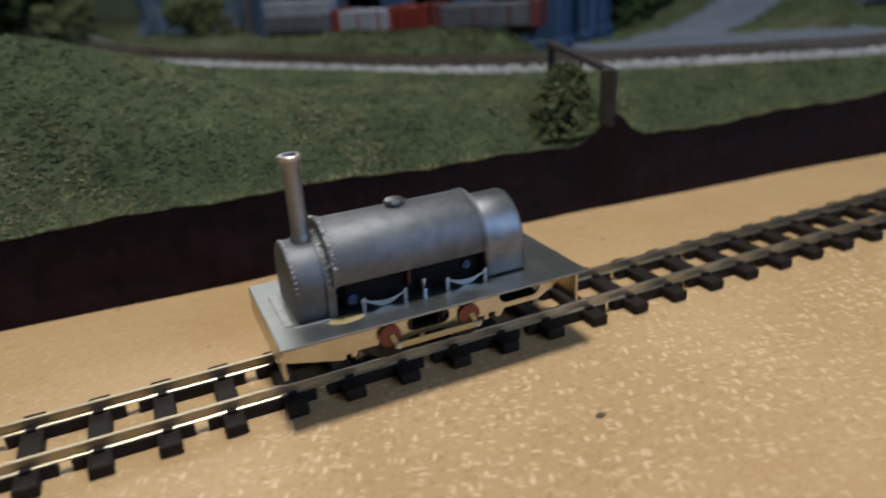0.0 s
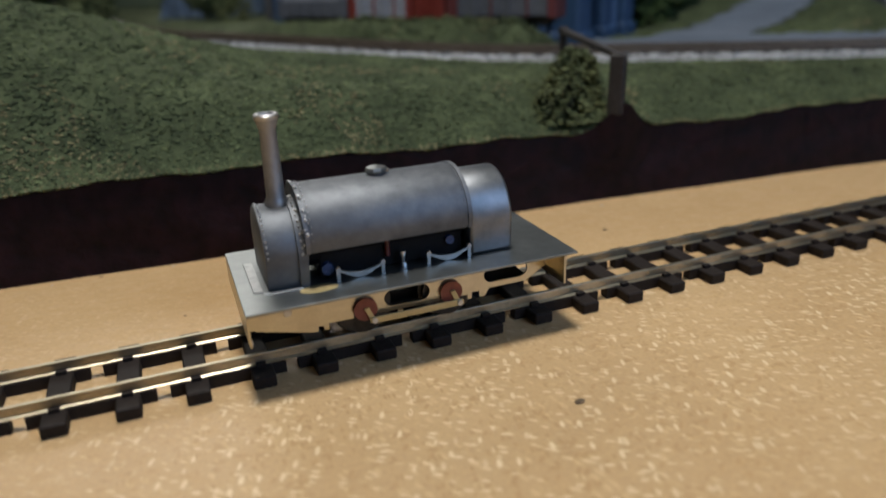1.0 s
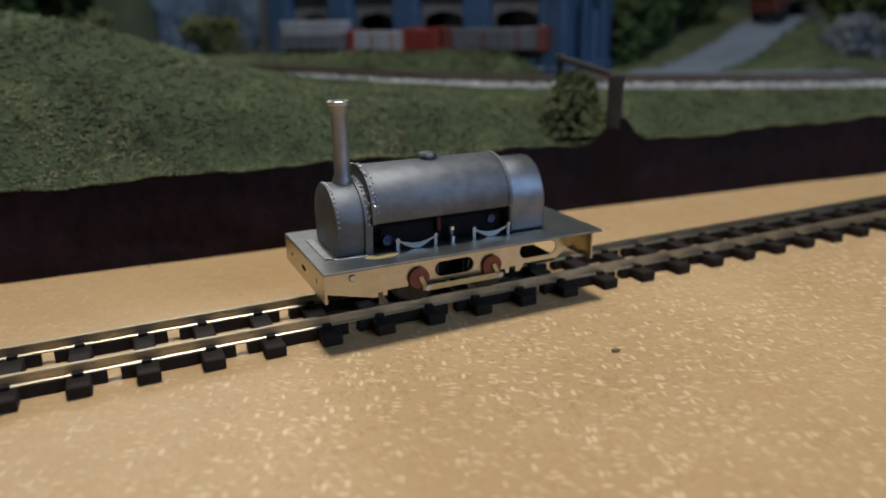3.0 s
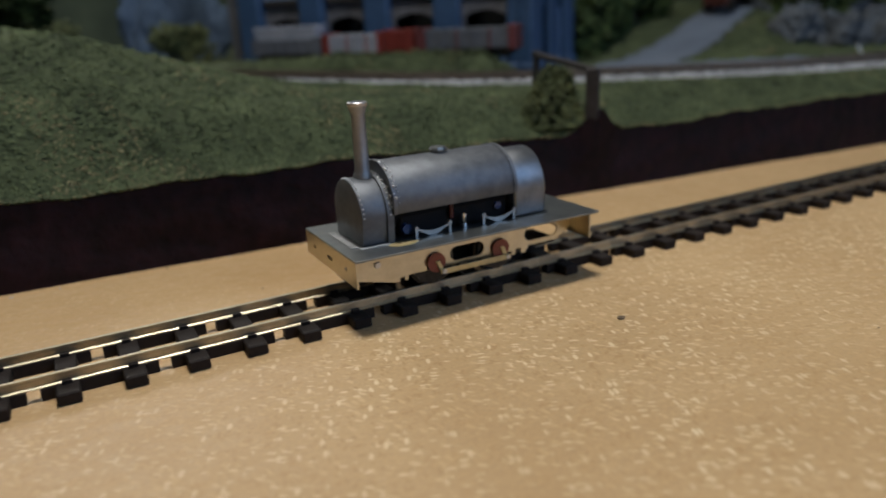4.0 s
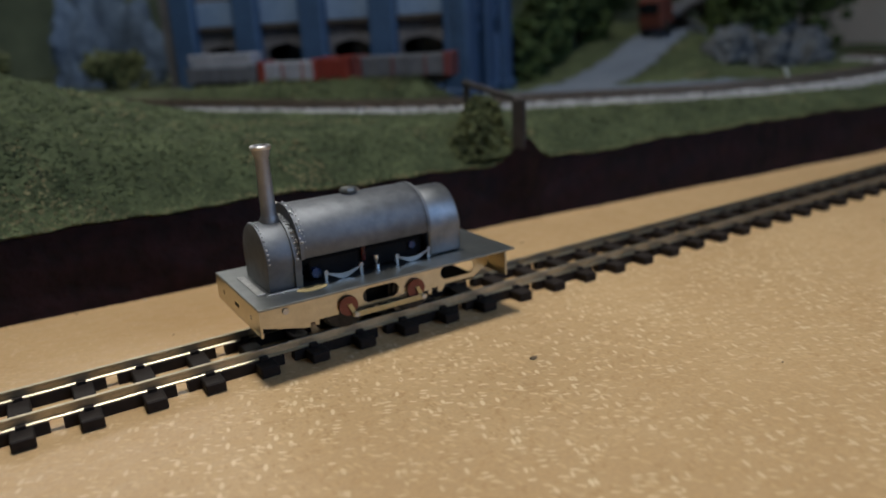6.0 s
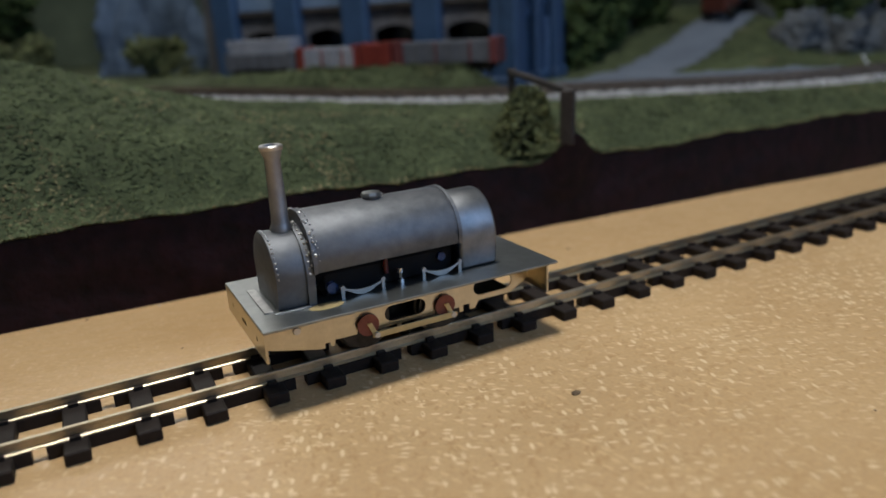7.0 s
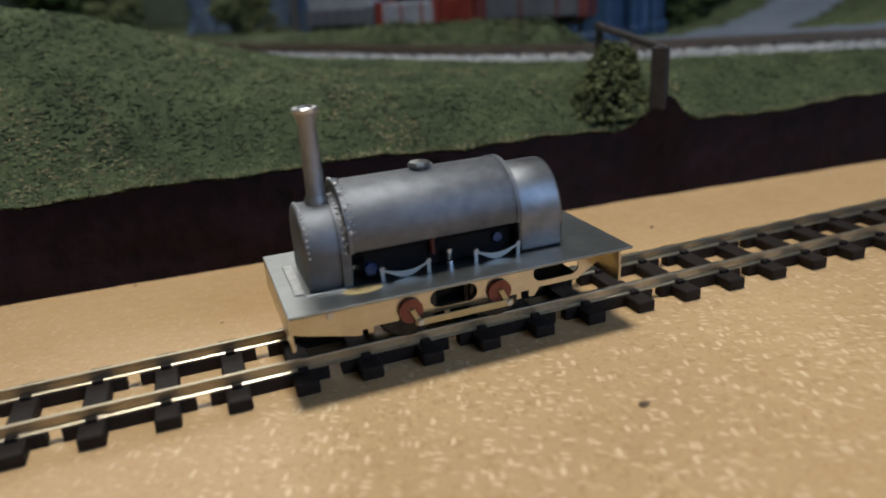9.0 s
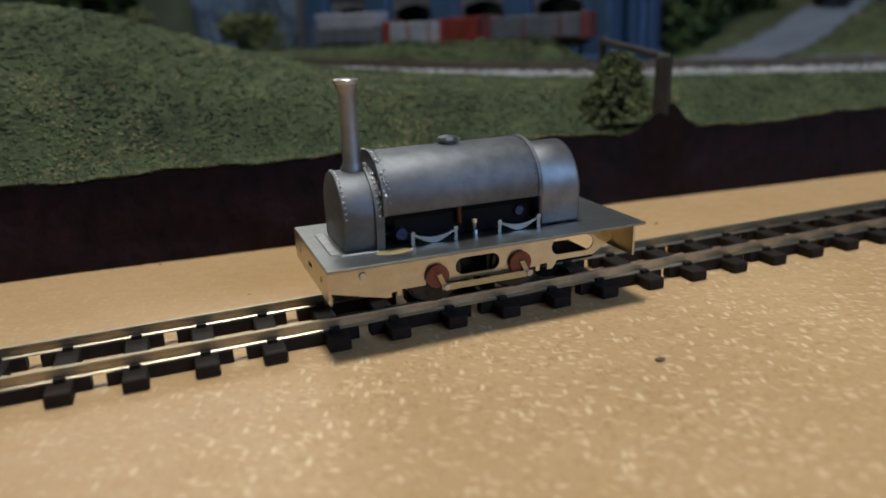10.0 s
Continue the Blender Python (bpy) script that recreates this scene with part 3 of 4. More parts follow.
    part("hollow_rivet", lathe([(0.45, -11.0), (1.0, -11.0), (1.05, -11.15), (0.9, -11.35), (0.5, -11.35)], (10.4, 0, 16.3), axis="y", steps=16), SOLDER, loco, "bright hollow rivet", smooth=40)
    # smokebox, tank, firebox
    part("smokebox", prism(arch(10.9, 10.0, DECK, 30.0, 40.4), "x", 6.9, 17.0, bevel=0.35), ZINC, loco, "riveted zinc smokebox", smooth=35)
    tank = part("saddle_tank", prism(arch(12.5, 12.2, 30.6, 33.2, 44.5), "x", 16.6, 58.9, bevel=0.3), ZINC, loco, "bare zinc saddle tank", smooth=35)
    part("firebox", prism(arch(11.4, 11.0, DECK, 30.5, 42.7), "x", 58.6, 70.8, bevel=1.1, segs=4), ZINC_SHEEN, loco, "rounded zinc firebox casing", smooth=40)
    part("tank_band", prism(arch(12.8, 12.5, 30.6, 33.2, 44.8), "x", 16.3, 17.3, holes=[arch(11.4, 11.4, 31.0, 33.0, 43.2)]), ZINC, tank)
    part("tank_band", prism(arch(12.75, 12.4, 30.6, 33.2, 44.72), "x", 57.6, 58.7, holes=[arch(11.4, 11.4, 31.0, 33.0, 43.2)]), ZINC, tank)
    part("smokebox_saddle", prism(arch(11.5, 10.8, DECK, 30.0, 41.1), "x", 14.6, 16.6), ZINC, loco, smooth=35)
    rng = random.Random(3)

    def rivet_row(half, zc, top, x, count, r, lift, owner, mat, a0=0.06, a1=0.97):
        for i in range(count):
            a = math.pi * (a0 + (a1 - a0) * i / (count - 1))
            y, z = half * math.cos(a), zc + (top - zc) * math.sin(a)
            n = Vector((0, math.cos(a), math.sin(a)))
            bm = bmesh.new()
            bmesh.ops.create_icosphere(bm, subdivisions=1, radius=r * rng.uniform(0.8, 1.15))
            bmesh.ops.translate(bm, vec=Vector((x + rng.uniform(-0.08, 0.08), y, z)) + n * lift, verts=bm.verts)
            part("rivet", bm, mat, owner, smooth=180)

    smokebox = [o for o in loco.children if o.name.startswith("smokebox") and "saddle" not in o.name][0]
    rivet_row(10.9, 30.0, 40.4, 7.6, 24, 0.34, 0.0, smokebox, SOLDER, 0.02, 0.98)
    rivet_row(11.5, 30.0, 41.1, 15.6, 22, 0.36, 0.0, smokebox, SOLDER, 0.02, 0.98)
    rivet_row(12.7, 33.2, 44.7, 18.0, 22, 0.24, -0.05, tank, ZINC_BRIGHT, 0.02, 0.98)
    rivet_row(12.6, 33.2, 44.6, 57.0, 26, 0.22, 0.0, tank, ZINC, 0.02, 0.98)
    for i in range(44):
        a = math.pi * rng.uniform(0.02, 0.98)
        near = rng.random() < 0.6
        x, half, zc, top = (17.0 + rng.gauss(0, 0.25), 12.75, 33.2, 44.8) if near else (16.4 + rng.gauss(0, 0.2), 11.5, 30.0, 41.1)
        bm = bmesh.new()
        bmesh.ops.create_icosphere(bm, subdivisions=2, radius=1.0)
        r = rng.uniform(0.25, 0.75)
        for v in bm.verts:
            v.co = Vector((x + v.co.x * r * 0.8, half * math.cos(a) + v.co.y * r * 1.2, zc + (top - zc) * math.sin(a) + v.co.z * r * 0.8))
        part("solder_bead", bm, SOLDER, tank, smooth=180)
    # chimney
    ch = part("chimney", lathe([(2.9, 40.0), (2.9, 40.9), (2.5, 41.6), (2.22, 42.4), (1.98, 58.3), (2.15, 59.0), (2.62, 60.5), (2.85, 60.8), (2.9, 61.6), (2.6, 62.0), (1.85, 62.0), (1.7, 61.0), (1.65, 52.0)], (12.6, 0, 0)), CHIMNEY_METAL, loco, "tall tapered metal chimney with a flared cap", smooth=38)
    part("chimney_cap_ring", lathe([(2.85, 60.9), (2.97, 61.1), (2.94, 61.8), (2.6, 62.1), (1.95, 62.1), (1.95, 61.2)], (12.6, 0, 0)), SOLDER, ch, "bright worn chimney lip", smooth=40)
    # filler
    fi = part("filler", lathe([(2.3, 43.9), (2.3, 44.8), (1.7, 44.9), (1.7, 45.2)], (38.0, 0, 0), steps=20), ZINC, loco, "round tank filler", smooth=40)
    part("filler_lid", lathe([(2.7, 45.0), (2.85, 45.5), (2.5, 46.1), (0.8, 46.5)], (38.0, 0, 0), steps=9), STEEL, fi, "bright many-sided filler lid", smooth=30)
    part("lid_hinge", box(39.9, 41.3, -0.6, 0.6, 44.4, 45.5, bevel=0.15, segs=1), NICKEL, fi)
    # works below the tank
    mo = part("motor", box(20.0, 57.8, -7.6, 7.6, DECK, 30.5, bevel=0.5), BLACKENED, loco, "black motor and gearbox under the tank")
    part("boiler", lathe([(8.6, 17.0), (8.6, 58.6)], (0, 0, 32.2), axis="x"), BLACKENED, loco, smooth=40)
    # two added blue discs paint the cool glints under the tank
    part("motor_end", lathe([(1.5, -9.2), (1.5, -7.4)], (21.6, 0, 24.8), axis="y", steps=16), BLUE_GLINT, mo, "blue disc painting a glint on the motor's front", smooth=40)
    part("motor_end", lathe([(1.2, -8.6), (1.2, -7.4)], (54.0, 0, 26.6), axis="y", steps=16), BLUE_GLINT, mo, "small blue disc painting a glint on the motor's rear", smooth=40)
    part("wire", lathe([(0.7, 25.5), (0.7, 30.5)], (37.0, -8.6, 0), steps=10), RED_WIRE, mo, "red insulated wire", smooth=60)
    part("terminal_post", lathe([(1.0, 22.2), (1.0, 23.6), (0.6, 23.9), (0.6, 25.2), (0.95, 25.4), (0.95, 26.6)], (40.6, -9.8, 0), steps=12), POLISHED, mo, "bright metal terminal post", smooth=30)
    # spring hangers along the edge of the footplate
    for x0, x1 in ((23.6, 34.9), (47.0, 58.2)):
        sp = part("spring_hanger", box(x0 - 0.45, x0 + 0.45, -11.3, -10.6, DECK - 0.1, 25.3), NICKEL, loco, "white metal leaf spring on two hanger posts")
        part("hanger_post", box(x1 - 0.45, x1 + 0.45, -11.3, -10.6, DECK - 0.1, 25.3), NICKEL, sp)
        top, low = [], []
        for i in range(13):
            t = i / 12
            x = x0 + (x1 - x0) * t
            sag = 4 * t * (1 - t)
            top.append((x, 25.1 - 1.4 * sag))
            low.append((x, 24.5 - 1.5 * sag - 0.85 * max(0, (sag - 0.4) / 0.6) ** 1.6))
        part("leaf_spring", prism(top + low[::-1], "y", -11.2, -10.7), NICKEL, sp)
        for x in (x0, x1):
            part("hanger_pin", lathe([(0.62, -11.5), (0.62, -10.5)], (x, 0, 25.1), axis="y", steps=12), NICKEL, sp)
    # running gear
    ends = []
    for x in (29.4, 52.6):
        for y0, y1, s in ((-9.6, -7.4, -1), (7.4, 9.6, 1)):
            rim = [(7.9, y1 if s < 0 else y0), (7.9, (y1 - 0.5) if s < 0 else (y0 + 0.5)), (7.1, (y1 - 0.6) if s < 0 else (y0 + 0.6)), (7.1, y0 if s < 0 else y1), (5.6, y0 if s < 0 else y1)]
            part("wheel", lathe(rim, (x, 0, 13.2), axis="y", steps=36), IRON, loco, "dark metal driving wheel", smooth=40)
        part("axle", lathe([(1.2, -11.6), (1.2, 11.6)], (x, 0, 13.2), axis="y", steps=14), IRON, loco, smooth=40)
        cr = part("fly_crank", lathe([(3.05, -12.0), (3.05, -11.3), (2.9, -11.15)], (x, 0, 13.4), axis="y", steps=28), RED_OXIDE, loco, "red oxide fly crank disc", smooth=40)
        part("crank_arm", prism([(x - 0.5, 13.9), (x + 0.7, 14.1), (x + 2.4, 10.5), (x + 1.2, 10.0)], "y", -12.6, -12.0), DULL_BRASS, cr)
        part("crank_pin", lathe([(0.75, -13.6), (0.75, -12.4)], (x + 1.8, 0, 10.6), axis="y", steps=12), SOLDER, cr, "bright crank pin", smooth=40)
        ends.append(x + 1.8)
    part("coupling_rod", prism([(ends[0] - 1.2, 10.0), (ends[0] + 1.0, 9.7), (ends[1] - 1.0, 9.7), (ends[1] + 1.2, 10.0), (ends[1] + 1.2, 11.2), (ends[1] - 1.0, 11.4), (ends[0] + 1.0, 11.4), (ends[0] - 1.2, 11.2)], "y", -13.2, -12.7, bevel=0.1, segs=1), DULL_BRASS, loco, "dull brass coupling rod")
    part("keeper_plate", box(4.0, 78.0, -6.5, 6.5, 9.5, 11.0), BLACKENED, loco)
    loco.location.x += LOCO_X * MM
    return loco


locomotive()

# ---------------------------------------------------------------- far track


def far_track():
    tr = thing("far_model_track", (300, 190, PLATEAU), "old model track curving through the grass on pale stone ballast", "track", kind="structure")

    def normals():
        out = []
        for i, p in enumerate(TRACK_LINE):
            a, b = TRACK_LINE[max(0, i - 1)], TRACK_LINE[min(len(TRACK_LINE) - 1, i + 1)]
            d = (b - a).normalized()
            out.append((p, Vector((-d.y, d.x))))
        return out

    line = normals()

    def ribbon(section):
        bm = bmesh.new()
        rings = []
        for p, n in line:
            z = track_z(p.x)
            rings.append([bm.verts.new((p.x + n.x * u, p.y + n.y * u, z + w)) for u, w in section])
        for a, b in zip(rings, rings[1:]):
            for i in range(len(section) - 1):
                bm.faces.new((a[i], b[i], b[i + 1], a[i + 1]))
        return bm

    part("ballast_bed", ribbon([(-27, -2.5), (-21, 2.2), (-17, 2.9), (17, 2.9), (21, 2.2), (27, -2.5)]), BALLAST, tr, "pale grey ballast shoulder")
    for u in (-8.3, 8.3):
        part("rail", ribbon([(u - 0.8, 3.4), (u - 0.6, 6.8), (u + 0.6, 6.8), (u + 0.8, 3.4)]), OLD_RAIL, tr, "dull brown rail")
    me = mesh_of("sleeper", box(-2.4, 2.4, -15.5, 15.5, 0, 1.6, bevel=0.3, segs=1), TIMBER)
    run = 0.0
    for (p, n), (q, _) in zip(line, line[1:]):
        run += (q - p).length
        if run >= 9.5:
            run -= 9.5
            ob = new("sleeper", me)
            ob.parent = tr
            z = track_z(p.x) + 2.6
            ob.location = Vector((p.x - 300, p.y - 190, z - PLATEAU)) * MM
            ob.rotation_euler = (0, 0, math.atan2(n.y, n.x) - math.pi / 2)
    rng = random.Random(11)
    places, sizes = [], []
    for p, n in line:
        for _ in range(16):
            side = rng.choice((-1, -1, 1))
            u = side * rng.uniform(16, 26)
            z = track_z(p.x) + (2.9 if abs(u) < 19 else 2.9 - (abs(u) - 19) * 0.6)
            places.append((p.x + n.x * u + rng.uniform(-2, 2), p.y + n.y * u + rng.uniform(-2, 2), z))
            sizes.append(rng.uniform(0.7, 1.7))
    v, f = clumps(places, sizes, None, rng)
    ob = new("ballast_stones", raw_mesh("ballast_stones", v, f, STONE))
    tagged(ob, "loose pale grey ballast stones beside the far track", "gravel", kind="stuff")


far_track()

# ---------------------------------------------------------------- mill building


def placed(bm, along, out):
    for v in bm.verts:
        p = CORNER + along * v.co.x + out * v.co.y
        v.co = Vector((p.x, p.y, v.co.z))
    return bm


def wall_box(s0, s1, n0, n1, z0, z1, bevel=0.0):
    """A block along the mill's front: s from its corner, n out from the wall."""
    return placed(box(s0, s1, n0, n1, z0, z1, bevel=bevel, segs=1), ALONG, OUT)


def end_box(s0, s1, n0, n1, z0, z1, bevel=0.0):
    """The same along the mill's end wall."""
    return placed(box(s0, s1, n0, n1, z0, z1, bevel=bevel, segs=1), END_ALONG, END_OUT)


def arched(s0, s1, z0, z1, rise):
    """Outline of an opening with a flat arch, pairs s, z."""
    pts = [(s0, z0), (s1, z0), (s1, z1 - rise)]
    for i in range(1, 10):
        t = i / 10
        pts.append((s1 + (s0 - s1) * t, z1 - rise + rise * math.sin(math.pi * t) ** 0.7))
    return pts + [(s0, z1 - rise)]


def mill():
    mill_ob = thing("mill_building", (229, 254, 40), "blue and grey model mill with iron columns and dark arched openings", "building")
    a, b = CORNER + ALONG * 6 - OUT * 8, CORNER + END_ALONG * (MILL_END - 6) - END_OUT * 8
    near = CORNER - OUT * 8 - END_OUT * 8
    c = CORNER + ALONG * MILL_LONG - OUT * 8
    d = c + (b - a)
    # ground storey, pierced by the arched openings; a near-black block paints the shade behind
    bays = [4 + 58 * i for i in range(5)]
    holes = [arched(s + 13, s + 46, 46, 89.5, 5) for s in bays[:4]]
    part("wall", placed(prism([(2, 30), (MILL_LONG, 30), (MILL_LONG, 104), (2, 104)], "y", -10, -5, holes=holes), ALONG, OUT), GREY_STONE, mill_ob, "grey brown brick wall with arched openings")
    part("wall", wall_box(2, MILL_LONG, -10, -5.5, 104, 190), GREY_STONE, mill_ob, "grey brown brick upper wall")
    part("inside", wall_box(4, MILL_LONG, -60, -26, 30, 188), GLASS_AND_SHADE, mill_ob, "near-black block painting the shade inside the openings")
    part("wall", end_box(2, MILL_END, -10, -5, 30, 190), GREY_STONE, mill_ob, "grey brown brick end wall")
    part("roof", prism([(p.x, p.y) for p in (near, b, d, c)], "z", 190, 196), GREY_STONE, mill_ob, "flat grey roof")
    for i, s in enumerate(bays):
        w = 10.5
        part("column", wall_box(s - w, s + w, -6, 5, 30, 190, bevel=1.5), BLUE_PAINT, mill_ob, "blue painted pilaster")
        part("column_base", wall_box(s - w - 1.5, s + w + 1.5, -6, 7, 30, 50, bevel=1.0), BLUE_PAINT, mill_ob)
        if i == len(bays) - 1:
            break
        part("lintel", wall_box(s + 10.5, s + 47.5, -5.2, -2.0, 101, 105, bevel=0.8), TIMBER, mill_ob)
        part("panel", wall_box(s + 10.5, s + 47.5, -5.2, -3.4, 105, 124, bevel=0.6), PALE_BLUE, mill_ob, "pale blue grey panel between the pilasters")
        up = part("window", wall_box(s + 14, s + 44, -5.6, -4.6, 130, 168), GLASS_AND_SHADE, mill_ob, "tall dark upper window")
        for k in range(3):
            x = s + 14 + 30 * (k + 0.5) / 3
            part("glazing_bar", wall_box(x - 0.7, x + 0.7, -4.6, -3.4, 130, 168), PALE_BLUE, up)
    # end wall
    for e0, e1, proud in ((-7, 16, 6), (40, 57, 4), (79, 98, 4)):
        part("column", end_box(e0, e1, -6, proud, 30, 190, bevel=1.5), BLUE_PAINT, mill_ob, "blue painted pilaster")
        part("column_base", end_box(e0 - 1.5, e1 + 1.5, -6, proud + 2, 30, 50, bevel=1.0), BLUE_PAINT, mill_ob)
    # flat dark plate on the wall, shade of a recess put into colour
    part("window", end_box(19, 38, -5.4, -4.2, 52, 90), GLASS_AND_SHADE, mill_ob, "dark plate painting the shade of a tall recess between the pilasters")
    part("lintel", end_box(16.5, 39.5, -5.2, -1.0, 90, 97, bevel=0.8), BLUE_PAINT, mill_ob)
    part("panel", end_box(16.5, 39.5, -5.2, -3.0, 104, 122, bevel=0.6), PALE_BLUE, mill_ob)
    door = part("door", end_box(59, 77, -5.2, -1.0, 40, 89, bevel=0.8), PALE_BLUE, mill_ob, "pale blue panelled door between the pilasters")
    for e in (61, 69.5):
        for z in (46, 66):
            part("door_panel", end_box(e, e + 6.5, -1.2, -0.3, z, z + 17, bevel=0.3), PALE_BLUE, door)
    part("panel", end_box(57.5, 78.5, -5.2, -3.0, 100, 124, bevel=0.6), PALE_BLUE, mill_ob)


mill()


def goods(name, label, category, s0, s1, n0, height, body, ends, load=None):
    """A small open wagon standing before the mill."""
    mid = CORNER + ALONG * ((s0 + s1) / 2) + OUT * n0
    z = PLATEAU + 15.2
    ob = thing(name, (mid.x, mid.y, z), label, category, group="goods wagons before the mill")
    part("body", wall_box(s0, s1, n0 - 9, n0 + 9, z + 6, z + height, bevel=0.6), body, ob)
    for a in (s0 - 0.8, s1 - 5.2):
        part("end_panel", wall_box(a, a + 6, n0 - 9.6, n0 + 9.6, z + 5, z + height + 1.2, bevel=0.4), ends, ob)
    k = 6
    for i in range(k):
        x = s0 + (s1 - s0) * (i + 0.5) / k
        part("rib", wall_box(x - 0.6, x + 0.6, n0 + 8.8, n0 + 10, z + 6, z + height - 0.5), ends if i % 2 else body, ob)
    part("underframe", wall_box(s0 + 2, s1 - 2, n0 - 5, n0 + 5, z + 3, z + 6), TIMBER, ob)
    for a in (s0 + 8, s1 - 8):
        for side in (-6.5, 6.5):
            p = CORNER + ALONG * a + OUT * (n0 + side)
            bm = lathe([(3.2, -0.8), (3.2, 0.8)], (0, 0, 0), axis="y", steps=16)
            for v in bm.verts:
                q = ALONG * v.co.x + OUT * v.co.y
                v.co = Vector((p.x + q.x, p.y + q.y, z + 3.2 + v.co.z))
            part("wheel", bm, IRON, ob)
    if load:
        for i in range(3):
            part("load", wall_box(s0 + 2, s1 - 3 + i, n0 - 8, n0 + 8, z + height + i * 3.4, z + height + 3.1 + i * 3.4, bevel=0.7), load, ob, "stacked off-white sheets")


goods("goods_wagon", "long grey open wagon with dull red ends beside the mill", "wagon", -2, 70, 36, 20, WAGON_GREY, DULL_RED)
goods("goods_wagon", "small bright red wagon", "wagon", 74, 95, 36, 20, RED_PAINT, RED_PAINT)
goods("goods_wagon", "red and white open wagon beside the mill", "wagon", 98, 146, 36, 19, WHITE_GREY, RED_PAINT)
goods("flat_wagon", "flat wagon stacked with off-white sheets", "wagon", 150, 208, 36, 17, WAGON_GREY, WAGON_GREY, load=WHITE_GREY)


def barrel():
    p = Vector((197, 243))
    z = land(p.x, p.y)
    ob = thing("water_barrel", (p.x, p.y, z), "pale blue barrel standing by the wagons", "barrel")
    part("body", lathe([(4.0, z - 0.5), (4.6, z + 5), (4.6, z + 8), (4.0, z + 13)], (p.x, p.y, 0), steps=20), PALE_BLUE, ob, smooth=40)
    for h in (3, 10):
        part("hoop", lathe([(4.5, z + h), (4.75, z + h + 0.2), (4.75, z + h + 1.2), (4.5, z + h + 1.4)], (p.x, p.y, 0), steps=20), IRON, ob)


barrel()

# ---------------------------------------------------------------- rocks, fence, plants


def crag(centre, size, seed, rough):
    bm = bmesh.new()
    bmesh.ops.create_icosphere(bm, subdivisions=4, radius=1.0)
    for v in bm.verts:
        d = v.co.normalized()
        k = 1 + rough * noise.noise(d * 1.6 + Vector((seed, 0, 0))) + rough * 0.6 * noise.noise(d * 4.0 + Vector((0, seed, 0))) + 0.12 * noise.noise(d * 10 + Vector((0, 0, seed)))
        v.co = Vector((centre[0] + d.x * k * size[0], centre[1] + d.y * k * size[1], centre[2] + d.z * k * size[2]))
    return bm


def rock(name, label, centre, size, mat, seed, rough=0.35):
    bm = crag(centre, size, seed, rough)
    return solo(name, bm, mat, label, "rock", base=(centre[0], centre[1], centre[2] - size[2]), smooth=50)


outcrop = thing("rock_outcrop", (30, 585, PLATEAU), "blue grey craggy rock face with pale streaks", "rock")
for x, y, w, h in ((8, 592, 24, 62), (36, 580, 27, 74), (62, 594, 24, 58), (24, 572, 20, 40)):
    part("crag", crag((x, y, PLATEAU + h * 0.55), (w, w * 0.8, h), 3.1 + x * 0.37, 0.55), BLUE_ROCK, outcrop, smooth=50)
for i, (x, y, w, h) in enumerate(((534, 250, 24, 20), (574, 236, 30, 24), (616, 226, 30, 22), (694, 352, 40, 36), (750, 366, 44, 40), (600, 276, 44, 38))):
    rock("boulder", "dark grey weathered boulder at the foot of the hill", (x, y, land(x, y) + h * 0.35), (w, w * 0.7, h), DARK_ROCK, 7.0 + i * 2.3, 0.5)


def beam(a, b, w, h):
    """A squared timber from a to b."""
    a, b = Vector(a), Vector(b)
    d = b - a
    bm = box(-w / 2, w / 2, -h / 2, h / 2, 0, d.length, bevel=min(w, h) * 0.12, segs=1)
    m = Matrix.Translation(a) @ d.to_track_quat("Z", "Y").to_matrix().to_4x4()
    bmesh.ops.transform(bm, matrix=m, verts=bm.verts)
    return bm


def fence():
    ob = thing("broken_fence", (135, 66, 33), "broken dark timber fence at the edge of the bank", "fence")
    part("post", beam((135.0, 71.0, 35), (135.6, 71.5, 58.5), 6.0, 5.2), TIMBER, ob, "square dark timber post")
    part("post", beam((146, 131, 38), (146.4, 130.5, 65), 3.4, 3.2), TIMBER, ob)
    part("fence_rail", beam((135.4, 69.5, 57.6), (146.5, 133, 63.4), 3.0, 2.6), TIMBER, ob, "weathered timber rail on the posts")
    part("strut", beam((128, 84, 37), (139, 96, 58.5), 2.2, 2.2), TIMBER, ob)


fence()


